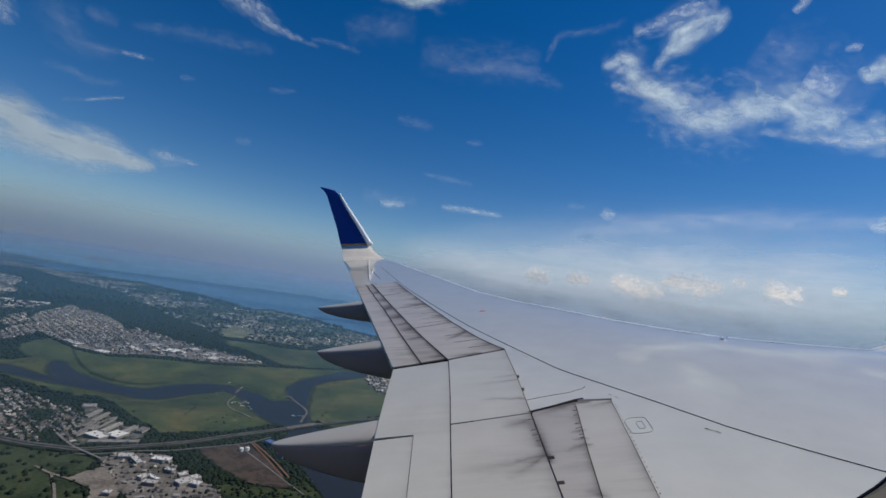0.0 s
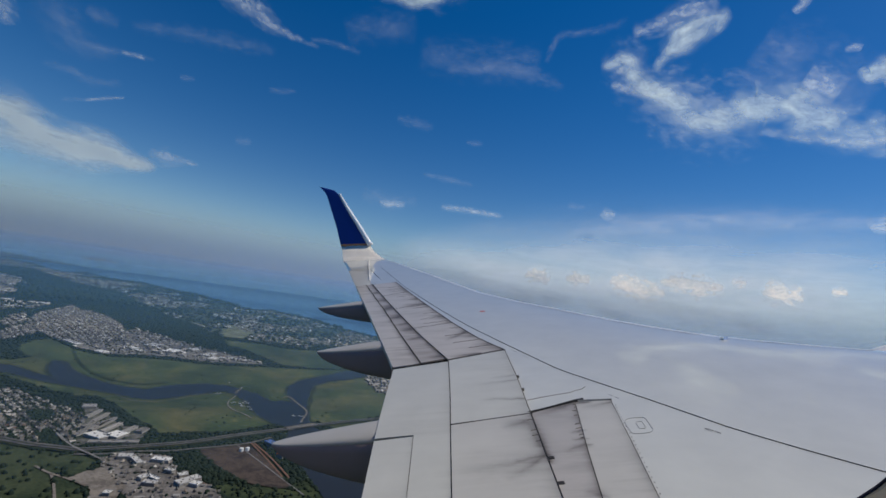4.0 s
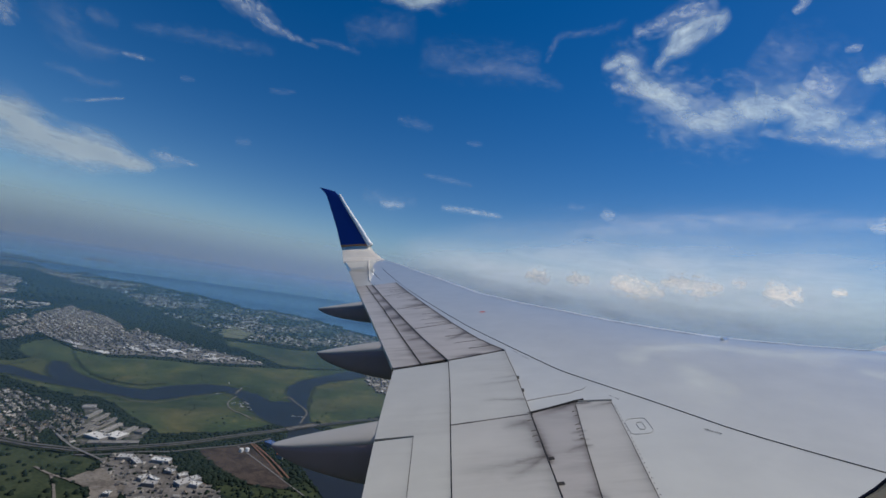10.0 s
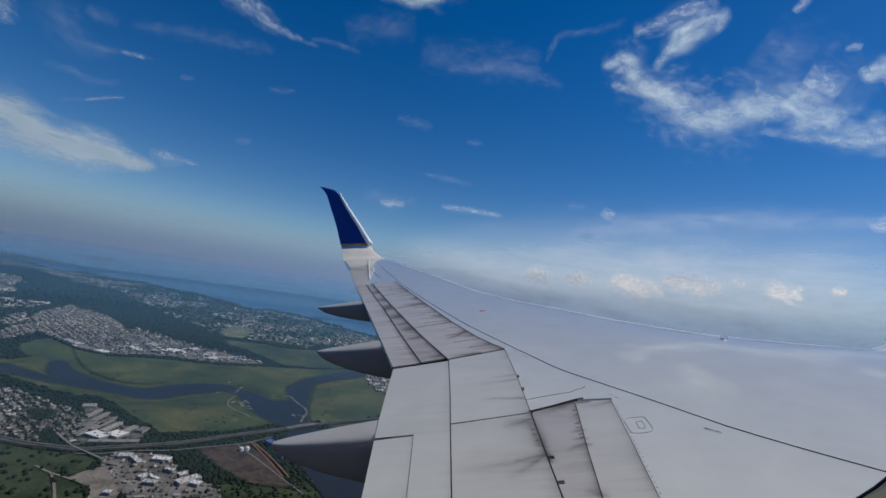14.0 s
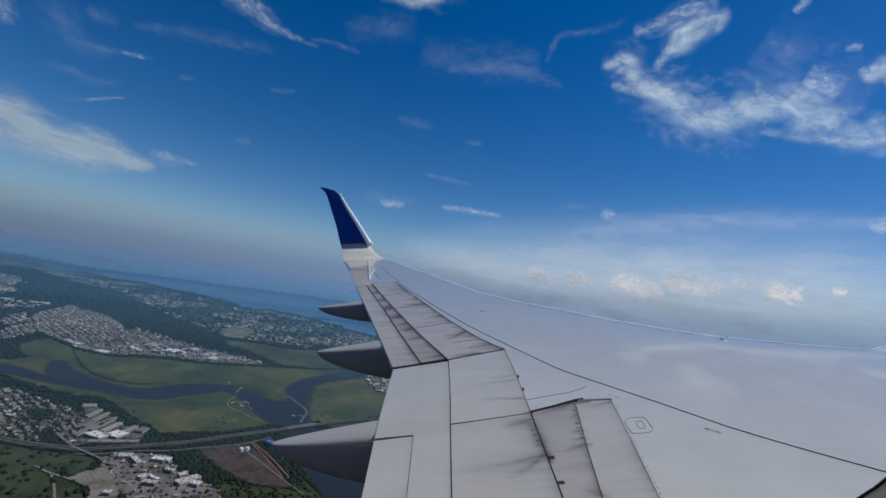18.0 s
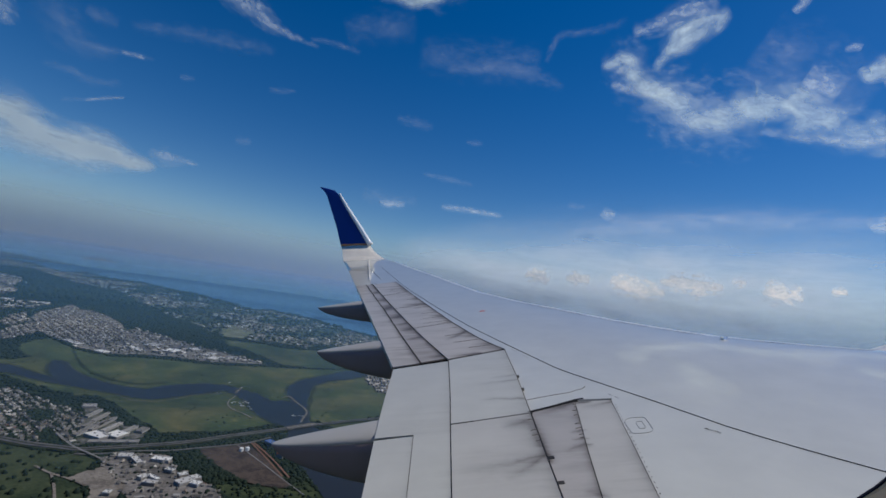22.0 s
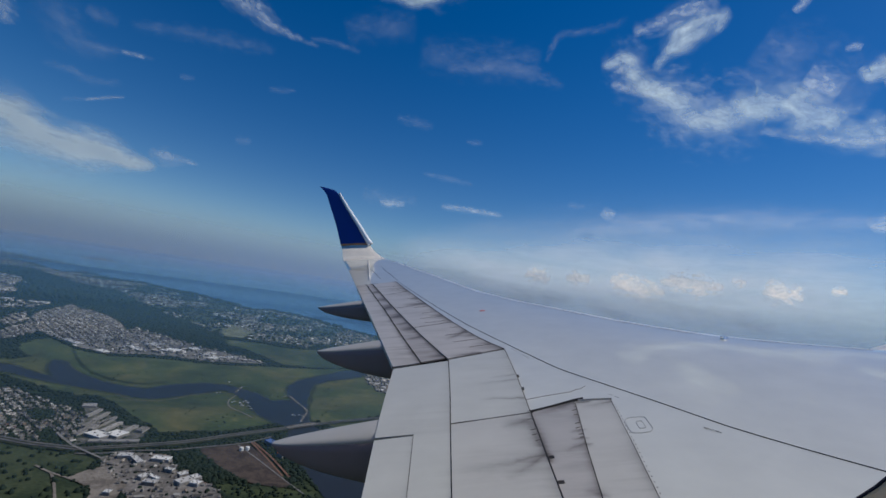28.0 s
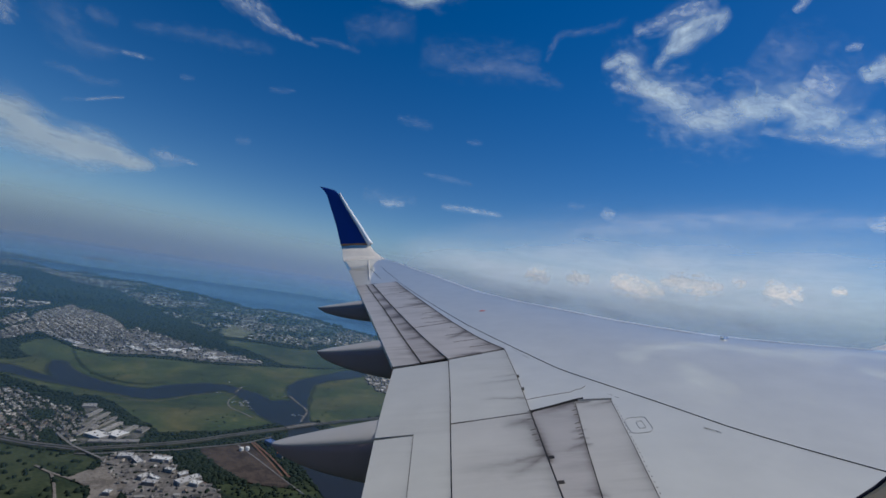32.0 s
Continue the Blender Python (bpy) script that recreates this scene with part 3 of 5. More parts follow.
for yy in (5.05, 5.3, 5.62, 5.95, 6.35, 6.62, 6.95, 7.4, 7.85, 8.15, 8.5, 9.2, 9.6):
    ln = flecks.uniform(0.12, 0.36)
    seam("soot_streak", [(HINGE(yy) - ln, yy - 0.07 * ln / 0.3), (HINGE(yy) - 0.3 * ln, yy - 0.02), (HINGE(yy) - 0.004, yy)], flecks.uniform(0.008, 0.017), 0.0195, SOOT_LINE, "narrow dark soot streak across the hinge")
# short soot spikes along the inboard hinge and panel edge
for edge, y0, y1, n, lift in ((HINGE, 2.85, 3.3, 7, 0.0215), (BAY_EDGE, 2.7, 3.4, 17, 0.0155)):
    for k in range(n):
        yy = y0 + (y1 - y0) * (k + flecks.random()) / n
        ln = 0.006 + 0.04 * flecks.random() ** 2
        seam("soot_streak", [(edge(yy) - ln, yy - ln * 0.25), (edge(yy) - 0.002, yy)], flecks.uniform(0.002, 0.0045), lift, SMUDGE, "short soot spike at the panel edge")

# round corners of the fuel access plate
plate = [(1.185 + 0.075 * math.copysign(abs(math.cos(a)) ** 0.5, math.cos(a)) + 0.03 * math.sin(a), 3.0 + 0.11 * math.copysign(abs(math.sin(a)) ** 0.5, math.sin(a))) for a in np.linspace(0, math.tau, 25)]
seam("access_plate", plate, 0.004, 0.003, FAINT, "faint outline of a rounded access plate")
seam("access_plate", [(1.2 + 0.022 * math.copysign(abs(math.cos(a)) ** 0.4, math.cos(a)) + 0.012 * math.sin(a), 3.0 + 0.05 * math.copysign(abs(math.sin(a)) ** 0.4, math.sin(a))) for a in np.linspace(0, math.tau, 17)], 0.0035, 0.003, FAINT)
seam("red_marker", [(0.495, 6.87), (0.565, 6.885)], 0.045, 0.006, RED, "small red oval marking")
seam("edge_lamp", [(2.93, 4.93), (2.99, 4.95)], 0.05, 0.03, SILVER, "tiny lamp on the leading edge")


def lettering(body, x, y, size, rz, material):
    cu = bpy.data.curves.new("lettering", "FONT")
    cu.body, cu.size, cu.align_x, cu.align_y, cu.extrude = body, size, "CENTER", "CENTER", 0.0004
    tmp = bpy.data.objects.new("lettering", cu)
    scene.collection.objects.link(tmp)
    me = bpy.data.meshes.new_from_object(tmp.evaluated_get(bpy.context.evaluated_depsgraph_get()))
    bpy.data.objects.remove(tmp)
    me.materials.append(material)
    ob = new("lettering", me)
    ob.parent = wing
    slope = (top_z(x, y + 0.1) - top_z(x, y)) / 0.1
    slx = (top_z(x + 0.1, y) - top_z(x, y)) / 0.1
    ob.matrix_basis = Matrix.Translation(Vector((x, y, top_z(x, y) + 0.004)) - O) @ Euler((math.atan(slope), -math.atan(slx), 0)).to_matrix().to_4x4() @ Matrix.Rotation(radians(rz), 4, "Z")
    return tagged(ob, "dark stencilled lettering")


lettering("NO STEP", 1.583, 2.861, 0.025, 126, SEAM)
# stencilled marks too small to read
for x0, y0, x1, y1 in ((1.19, 3.533, 1.207, 3.50), (1.217, 3.48, 1.234, 3.447), (0.66, 4.89, 0.70, 4.77), (0.735, 4.66, 0.772, 4.548)):
    seam("stencil_mark", [(x0, y0), (x1, y1)], 0.010, 0.002, FAINT, "faint grey stencilled mark")


# winglet: sections given by trailing edge, leading edge and thickness
def winglet():
    secs = [((-3.20, 14.5, 0.845), (-1.79, 14.35, 0.79), 0.03), ((-3.275, 14.72, 0.925), (-1.87, 14.57, 0.865), 0.035), ((-3.33, 14.95, 1.08), (-2.06, 14.92, 0.99), 0.05),
            ((-3.39, 15.19, 1.277), (-2.305, 15.19, 1.198), 0.06), ((-3.49, 15.5, 1.47), (-2.50, 15.5, 1.44), 0.075),
            ((-3.515, 15.51, 1.56), (-2.56, 15.51, 1.53), 0.074),
            ((-3.68, 15.7, 2.24), (-2.91, 15.7, 2.19), 0.06), ((-3.87, 15.85, 2.88), (-3.29, 15.85, 2.84), 0.05),
            ((-4.03, 16.0, 3.40), (-3.60, 16.0, 3.42), 0.04), ((-4.12, 16.05, 3.55), (-3.74, 16.05, 3.57), 0.03), ((-4.30, 16.1, 3.76), (-4.0, 16.1, 3.67), 0.012)]

    def ring(i, f0, f1):
        a, b, th = Vector(secs[i][0]), Vector(secs[i][1]), secs[i][2]
        j0, j1 = max(i - 1, 0), min(i + 1, len(secs) - 1)
        up = (Vector(secs[j1][0]) - Vector(secs[j0][0]))
        nrm = (b - a).cross(up).normalized()
        pts = []
        for s in np.linspace(f0, f1, 9):
            t = th * (0.15 + 1.9 * (s * (1 - s)) ** 0.5 * (0.6 + 0.4 * s)) * 0.5
            pts.append((a + (b - a) * s + nrm * t, a + (b - a) * s - nrm * t))
        return [p[0] for p in pts] + [p[1] for p in reversed(pts)]

    for name, i0, i1, f0, f1, m, lab in (("winglet_root", 0, 4, 0, 1.0, WHITE, "white blended winglet base"), ("stripe", 4, 5, 0, 1.0, GOLD, "thin gold stripe"),
                                         ("winglet_blade", 5, 10, 0, 0.97, BLUE, "deep blue winglet blade")):
        v, f = loft([ring(i, f0, f1) for i in range(i0, i1 + 1)])
        outward(wpart(name, v, f, m, lab))


winglet()


def winglet_edge():
    """Rounded cap along the winglet's leading edge, near-white to imitate its sun glint."""
    path = [Vector(p) for p in ((-2.47, 15.44, 1.47), (-2.57, 15.47, 1.62), (-2.88, 15.62, 2.19), (-3.26, 15.77, 2.84), (-3.56, 15.93, 3.40))]
    rings = []
    for i, p in enumerate(path):
        d = (path[min(i + 1, 4)] - path[max(i - 1, 0)]).normalized()
        a = d.cross(Vector((0, 1, 0))).normalized()
        b = d.cross(a)
        r = 0.10 - 0.013 * i
        rings.append([p + a * (r * math.cos(t)) + b * (r * math.sin(t)) for t in np.linspace(0, math.tau, 13)[:-1]])
    v, f = loft(rings)
    outward(wpart("winglet_edge", v, f, GLINT_EDGE, "winglet leading edge cap with its glint painted white", smooth=True))


winglet_edge()


# flap track fairings: canoe bodies under the trailing edge
def fairing(y, tail, x1, z_top1, depth, width):
    """tail: (x, z) of the aft point; the top line runs to z_top1 at x1, where the trailing edge covers it."""
    rings = []
    L = x1 - tail[0]
    lean = 0.1046 + 0.0068 * y
    for k in (0.0, 0.015, 0.05, 0.1, 0.17, 0.26, 0.37, 0.5, 0.64, 0.8, 1.0, 1.35):
        x = tail[0] + L * k
        fat = max(k ** 0.62, 0.06)
        zt = tail[1] + 0.012 + (z_top1 - tail[1] - 0.012) * k ** 0.9
        if k > 1:
            fat, zt = 1.0, z_top1 - 0.02
        d = depth * fat
        w = width * fat ** 0.8 / 2
        ring = []
        for a in np.linspace(0, math.tau, 21)[:-1]:
            ca, sa = math.cos(a), math.sin(a)
            yy = w * math.copysign(abs(ca) ** 0.42, ca)
            zz = math.copysign(abs(sa) ** (0.42 if sa > 0 else 0.7), sa)
            ring.append((x, y + yy, zt + lean * yy - d * 0.3 + zz * d * (0.3 if sa > 0 else 0.7)))
        rings.append(ring)
    # split at the shoulder so that each shell carries its painted light or shade
    side = [r[9:] + r[:2] for r in rings]
    top = [r[1:10] for r in rings]
    # the lower shell closes under the upper one, a hair inside it
    v, f = loft(side)
    shell = outward(wpart("flap_track_fairing", v, f, FAIR_SHADED, "canoe-shaped flap track fairing with shade painted on its sides", smooth=True))
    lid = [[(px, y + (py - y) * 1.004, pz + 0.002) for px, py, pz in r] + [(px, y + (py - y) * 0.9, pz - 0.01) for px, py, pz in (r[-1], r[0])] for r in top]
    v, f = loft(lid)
    outward(wpart("upper_shell", v, f, FAIR_LIT, "upper shell of the fairing, painted lighter as if sunlit", smooth=True, parent=shell))


fairing(3.22, (-1.27, -1.04), -0.52, -0.962, 0.36, 0.32)
fairing(5.5, (-1.59, -0.73), -0.72, -0.657, 0.42, 0.36)
fairing(8.3, (-2.34, -0.31), -1.40, -0.234, 0.37, 0.36)


# engine: its cowl rises past the leading edge
def engine():
    o = Vector((5.6, 4.7, -2.0))
    e = wing_empty("jet_engine", o, "pale jet engine cowl slung ahead of the wing", "engine")

    def turned(name, prof, m, label):
        rings = [[(x - o.x, r * math.cos(a), r * math.sin(a)) for a in np.linspace(0, math.tau, 41)[:-1]] for x, r in prof]
        v, f = loft(rings)
        outward(mesh_object(name, v, f, m, e, label, True))
    turned("cowl", ((3.9, 0.82), (4.3, 0.96), (4.7, 1.05), (5.2, 1.11), (6.0, 1.13), (6.8, 1.1), (7.3, 1.03), (7.5, 0.97)), WHITE, "pale painted engine cowl")
    turned("intake_lip", ((7.505, 0.97), (7.62, 0.92), (7.64, 0.88), (7.55, 0.84), (7.2, 0.8)), SILVER, "polished metal intake lip")
    turned("exhaust_nozzle", ((2.6, 0.4), (3.2, 0.6), (3.89, 0.72)), SILVER, "bare metal exhaust nozzle")


engine()


# cabin window surround close by the camera
def window():
    o = Vector((0, 0.15, 0.01))
    e = wing_empty("window_1", o, "beige cabin window surround with dark rubber seal", "window", "structure")

    def rr(hw, hh, rad, y, cx=0.0, cz=0.0):
        pts = []
        for qx, qz, a0 in ((1, 1, 0), (-1, 1, 90), (-1, -1, 180), (1, -1, 270)):
            for k in range(16):
                a = radians(a0 + 6 * k)
                pts.append((cx + qx * (hw - rad) + rad * math.cos(a), y, cz + qz * (hh - rad) + rad * math.sin(a)))
        return pts

    def ring(name, a, b, y0, y1, m, label):
        (hw0, hh0, r0), (hw1, hh1, r1) = a, b
        rings = [rr(hw, hh, r, y, -0.006, 0.1005) for hw, hh, r, y in ((hw0, hh0, r0, y0), (hw0, hh0, r0, y1), (hw1, hh1, r1, y1), (hw1, hh1, r1, y0), (hw0, hh0, r0, y0))]
        v, f = loft(rings, True, False)
        outward(mesh_object(name, v, f, m, e, label))
    ring("seal", (0.1737, 0.1937, 0.070), (0.1743, 0.1943, 0.0706), -0.0002, 0.0005, RUBBER, "dark rubber window seal")
    ring("surround", (0.1744, 0.1944, 0.0708), (0.32, 0.38, 0.11), -0.001, 0.001, BEIGE, "beige moulded window surround")


window()


def fuselage():
    """Outer skin of the cabin round the window, curved like the hull."""
    o = Vector((0, -1.75, 0))
    e = wing_empty("fuselage", o, "white painted airliner fuselage side around the cabin window", "fuselage", "structure")
    rad = 1.906

    def strip(name, x0, x1, z0, z1, n):
        outer, inner = [], []
        for r, rows in ((rad, outer), (rad - 0.05, inner)):
            for i in range(n + 1):
                z = z0 + (z1 - z0) * i / n
                a = math.asin(max(-0.999, min(0.999, z / rad)))
                rows.append((r * math.cos(a), r * math.sin(a)))
        prof = outer + inner[::-1]
        v, f = loft([[(x, yy, zz) for yy, zz in prof] for x in np.linspace(x0, x1, 9)])
        outward(mesh_object(name, v, f, WHITE, e, "", True))
    strip("skin_panel", -9, 9, 0.47, 1.9, 12)
    strip("skin_panel", -9, 9, -1.9, -0.27, 12)
    strip("skin_panel", -9, -0.31, -0.27, 0.47, 4)
    strip("skin_panel", 0.30, 9, -0.27, 0.47, 4)


fuselage()


# ---- the country below ----
R_FAR = 4930.0


def disc(name, r, z, material, n=96, rings=14):
    vs, fs = [(0, 0, z)], []
    for i in range(1, rings + 1):
        q = r * (i / rings) ** 1.6
        vs += [(q * math.cos(math.tau * k / n), q * math.sin(math.tau * k / n), z) for k in range(n)]
    for k in range(n):
        fs.append((0, 1 + k, 1 + (k + 1) % n))
    for i in range(rings - 1):
        for k in range(n):
            a, b = 1 + i * n + k, 1 + i * n + (k + 1) % n
            fs.append((a, a + n, b + n, b))
    return mesh_object(name, vs, fs, material)


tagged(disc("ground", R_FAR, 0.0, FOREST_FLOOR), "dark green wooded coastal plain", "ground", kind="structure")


def grown(pts, d):
    """The outline pushed outwards by d."""
    area2 = sum(pts[i - 1][0] * pts[i][1] - pts[i][0] * pts[i - 1][1] for i in range(len(pts)))
    sg = 1 if area2 > 0 else -1
    out = []
    for i in range(len(pts)):
        e = Vector(pts[(i + 1) % len(pts)]) - Vector(pts[i - 1])
        e = e.normalized() if e.length else e
        out.append((pts[i][0] + e.y * d * sg, pts[i][1] - e.x * d * sg))
    return out


def area(name, pts, z, material, label, category, edge=8.0):
    """A flat patch of land with a wavering outline."""
    rnd = random.Random(name + label)
    out = []
    for i, p in enumerate(pts):
        q = pts[(i + 1) % len(pts)]
        d = Vector((q[0] - p[0], q[1] - p[1]))
        n = max(1, int(d.length / 28))
        nr = Vector((-d.y, d.x)).normalized() if d.length else Vector((0, 0))
        for k in range(n):
            w = rnd.uniform(-edge, edge) if k else 0
            c = Vector(p) + d * (k / n) + nr * w
            out.append(c)
    bm = bmesh.new()
    f = bm.faces.new([bm.verts.new((c.x, c.y, z)) for c in out])
    if f.normal.z < 0:
        f.normal_flip()
    bmesh.ops.triangulate(bm, faces=bm.faces[:])
    bm.normal_update()
    for g in bm.faces:
        if g.normal.z < 0:
            g.normal_flip()
    me = bpy.data.meshes.new(name)
    bm.to_mesh(me)
    bm.free()
    me.materials.append(material)
    return tagged(new(name, me), label, category, kind="structure")


# outlines on the plain, in metres from the point below the seat
TOWN_MAIN = ((-864, 875), (-850, 927), (-883, 986), (-901, 1039), (-1006, 1178), (-1047, 1249), (-1095, 1382), (-1131, 1450), (-1039, 1376), (-1014, 1388), (-921, 1320), (-840, 1251), (-755, 1155), (-674, 1058), (-666, 1006), (-678, 956), (-673, 920), (-684, 905), (-738, 936), (-767, 950), (-820, 983), (-800, 922), (-787, 884), (-795, 809))
TOWN_ROWS = ((-936, 1016), (-1008, 1110), (-1034, 1184), (-948, 1098), (-907, 1025), (-899, 988))
WORKS = ((-674, 1058), (-755, 1155), (-757, 1208), (-697, 1173), (-628, 1130), (-572, 1104), (-530, 1076), (-460, 1054), (-404, 1030), (-337, 1004), (-357, 977), (-403, 947), (-452, 929), (-511, 932), (-553, 910), (-588, 879), (-625, 886), (-659, 881), (-684, 905), (-673, 920), (-678, 956), (-666, 1006))
MARSHLAND = ((-680, 716), (-665, 737), (-651, 745), (-654, 776), (-704, 807), (-739, 850), (-760, 903), (-754, 935), (-721, 916), (-658, 873), (-608, 864), (-575, 862), (-538, 886), (-493, 902), (-441, 909), (-394, 926), (-326, 975), (-236, 1020), (-149, 1099), (-64, 933), (-20, 782), (-83, 706), (-140, 660), (-195, 613), (-227, 570), (-264, 550), (-287, 534), (-313, 556), (-350, 579), (-398, 616), (-430, 629), (-454, 620), (-491, 629), (-530, 638), (-571, 656), (-629, 666))
RIVER = ((-658, 702), (-639, 710), (-619, 712), (-572, 692), (-536, 685), (-585, 733), (-614, 777), (-598, 781), (-550, 737), (-512, 714), (-467, 694), (-432, 687), (-402, 692), (-395, 722), (-380, 743), (-358, 769), (-325, 779), (-296, 768), (-263, 756), (-228, 724), (-216, 739), (-201, 740), (-227, 794), (-237, 839), (-234, 890), (-217, 946), (-187, 1026), (-149, 1099), (-116, 1058), (-152, 973), (-187, 921), (-201, 866), (-189, 798), (-172, 722), (-152, 660), (-137, 635), (-165, 613), (-193, 629), (-221, 651), (-249, 689), (-287, 732), (-314, 746), (-325, 722), (-339, 700), (-354, 668), (-370, 648), (-393, 647), (-419, 650), (-448, 652), (-482, 655), (-516, 657), (-552, 662), (-592, 674), (-625, 670))
LOWER_RIVER = ((-163, 611), (-137, 637), (-84, 582), (-25, 500), (6, 388), (-29, 379), (-74, 439), (-101, 480), (-135, 531), (-156, 566))
SUBURB = ((-557, 582), (-532, 600), (-527, 610), (-481, 592), (-440, 573), (-420, 574), (-385, 552), (-356, 507), (-338, 473), (-362, 485), (-364, 461), (-401, 465), (-431, 461))
TERRACES = ((-385, 552), (-404, 575), (-401, 590), (-382, 579), (-351, 553), (-329, 542), (-303, 539), (-294, 519), (-299, 503), (-312, 488), (-334, 471), (-356, 507))
GROVE = ((-441, 533), (-442, 547), (-426, 554), (-408, 534), (-405, 517), (-421, 518))
GROVE_LOW = ((-381, 481), (-383, 495), (-370, 494), (-348, 468), (-361, 464))
DEPOTS = ((-294, 453), (-288, 466), (-274, 475), (-243, 481), (-220, 453), (-193, 442), (-165, 423), (-143, 400), (-209, 379), (-243, 404), (-274, 429))
DIRT_LOT = ((-288, 407), (-285, 423), (-279, 436), (-249, 419), (-238, 409), (-230, 382), (-245, 372), (-258, 395), (-272, 401))
PARK = ((-414, 435), (-389, 453), (-355, 450), (-314, 454), (-293, 449), (-286, 424), (-290, 409), (-270, 398), (-248, 376), (-270, 355), (-314, 342))
YARD = ((-227, 506), (-187, 540), (-154, 506), (-128, 474), (-108, 452), (-120, 445), (-148, 447), (-177, 464), (-208, 487))
COPSE = ((-243, 484), (-227, 499), (-199, 476), (-161, 451), (-175, 436), (-195, 444), (-219, 454))
SCRUB = ((-175, 436), (-146, 444), (-108, 447), (-102, 473), (-73, 437), (-75, 416), (-136, 397))
COAST_TOWN = ((-3188, 3095), (-3304, 3454), (-2862, 3227), (-2247, 2756), (-2440, 3177), (-1920, 2731), (-1794, 2799), (-1501, 2600), (-1286, 2501), (-1040, 2309), (-851, 2131), (-787, 2245), (-585, 2130), (-383, 1931), (-221, 1806), (-87, 1825), (-61, 1422), (-268, 1399), (-331, 1377), (-338, 1283), (-408, 1303), (-479, 1278), (-570, 1303), (-631, 1329), (-775, 1468), (-873, 1543), (-1101, 1744), (-1491, 2135), (-1635, 2149), (-1965, 2381), (-2455, 2757), (-2678, 2608))
FARM = ((-602, 1343), (-679, 1548), (-611, 1556), (-546, 1441), (-519, 1298), (-556, 1274))
WET_MEADOW = ((-540, 1234), (-468, 1250), (-372, 1240), (-291, 1287), (-174, 1254), (-102, 1167), (-150, 1106), (-239, 1032), (-310, 1014), (-429, 1122), (-507, 1168))
BAY_TOWN = ((-157, 1116), (-100, 1287), (76, 1301), (197, 1057), (111, 751), (19, 786), (-48, 883), (-79, 886), (-105, 937))
TOWN_FAR = ((-1870, 1794), (-1999, 2111), (-1867, 2076), (-1718, 1933), (-1596, 1753), (-1440, 1592), (-1360, 1471), (-1381, 1337))
CAMPUS = ((-1275, 1239), (-1290, 1380), (-1245, 1372), (-1199, 1374), (-1152, 1387), (-1102, 1285), (-1096, 1214), (-1106, 1081))
POINT = ((-19, 495), (-57, 562), (-67, 603), (-35, 585), (6, 553), (50, 527), (64, 512), (21, 514), (-4, 498))
ISLAND = ((22, 429), (57, 451), (98, 447), (133, 417), (155, 397), (128, 378), (80, 366), (55, 372))
FAR_MARSH = ((-136, 652), (-48, 616), (42, 610), (20, 673), (-71, 700), (-120, 749))

COAST = ((-3375, 3271), (-3252, 3393), (-2944, 3341), (-2326, 2851), (-2592, 3372), (-2022, 2873), (-1892, 2948), (-1577, 2728), (-1349, 2620), (-1087, 2409), (-886, 2216), (-809, 2308), (-610, 2215), (-398, 2001), (-229, 1866), (-45, 1908))
SHORE_ARC = [(4925 * math.sin(radians(a)), 4925 * math.cos(radians(a))) for a in range(-1, -47, -3)]
BAY_OUTLINE = list(COAST) + SHORE_ARC

PARK_GRASS = ground_mat("park_grass", (0.022, 0.036, 0.018), (0.05, 0.064, 0.032), 0.03)
EARTH = ground_mat("bare_earth", (0.032, 0.027, 0.025), (0.08, 0.06, 0.05), 0.07)
DIRT = ground_mat("pale_dirt", (0.12, 0.105, 0.09), (0.23, 0.205, 0.175), 0.05)
SCRUBLAND = ground_mat("scrub", (0.018, 0.03, 0.016), (0.045, 0.06, 0.026), 0.04)
REEDS = ground_mat("reed_margin", (0.02, 0.032, 0.026), (0.04, 0.052, 0.03), 0.03)
SHALLOWS = ground_mat("shallow_mud", (0.02, 0.027, 0.036), (0.03, 0.04, 0.042), 0.03, 0.6)
area("marsh", MARSHLAND, 0.5, MARSH, "green tidal marsh with winding creeks", "marsh", 8)
area("marsh", FAR_MARSH, 0.45, MARSH, "green marsh beyond the highway", "marsh", 8)
area("reeds", grown(RIVER, 5), 0.7, REEDS, "dark wet reeds along the tidal river", "reeds", 5)
area("shallows", grown(RIVER, 1), 0.8, SHALLOWS, "muddy shallows along the tidal river", "shallows", 3)
area("river", grown(RIVER, -2), 0.9, WATER, "dark blue winding tidal river", "water", 3)
area("river", LOWER_RIVER, 0.95, WATER, "broad dark river below the highway bridge", "water", 3)
area("meadow", WET_MEADOW, 0.5, MARSH, "dull green wet meadow by the coast", "meadow", 10)
area("park", PARK, 0.5, PARK_GRASS, "dark green open parkland beside the highway", "park", 4)
area("scrub", SCRUB, 0.5, SCRUBLAND, "green scrub on the river bank", "scrub", 4)
area("point", POINT, 1.2, LOT, "built-up grey river point", "river point", 3)
area("island", ISLAND, 1.2, MARSH, "green marsh island in the river", "island", 4)
area("rail_yard", YARD, 1.0, EARTH, "bare brown storage yard", "yard", 2)
area("industrial_lot", DEPOTS, 0.8, LOT, "grey paved depots beside the highway", "industrial lot", 4)
area("dirt_lot", DIRT_LOT, 1.0, DIRT, "pale bare dirt lot beside the depots", "dirt lot", 3)
area("town_ground", COAST_TOWN, 0.6, ground_mat("coast_ground", (0.02, 0.034, 0.022), (0.075, 0.085, 0.065), 0.012, fine=(0.2, 0.19, 0.17)), "scattered coast town among trees", "town ground", 12)
area("field", FARM, 0.9, FIELD, "pale olive cleared field among woods", "field", 10)
area("town_ground", BAY_TOWN, 0.75, TOWN, "pale dense town near the bay", "town ground", 6)
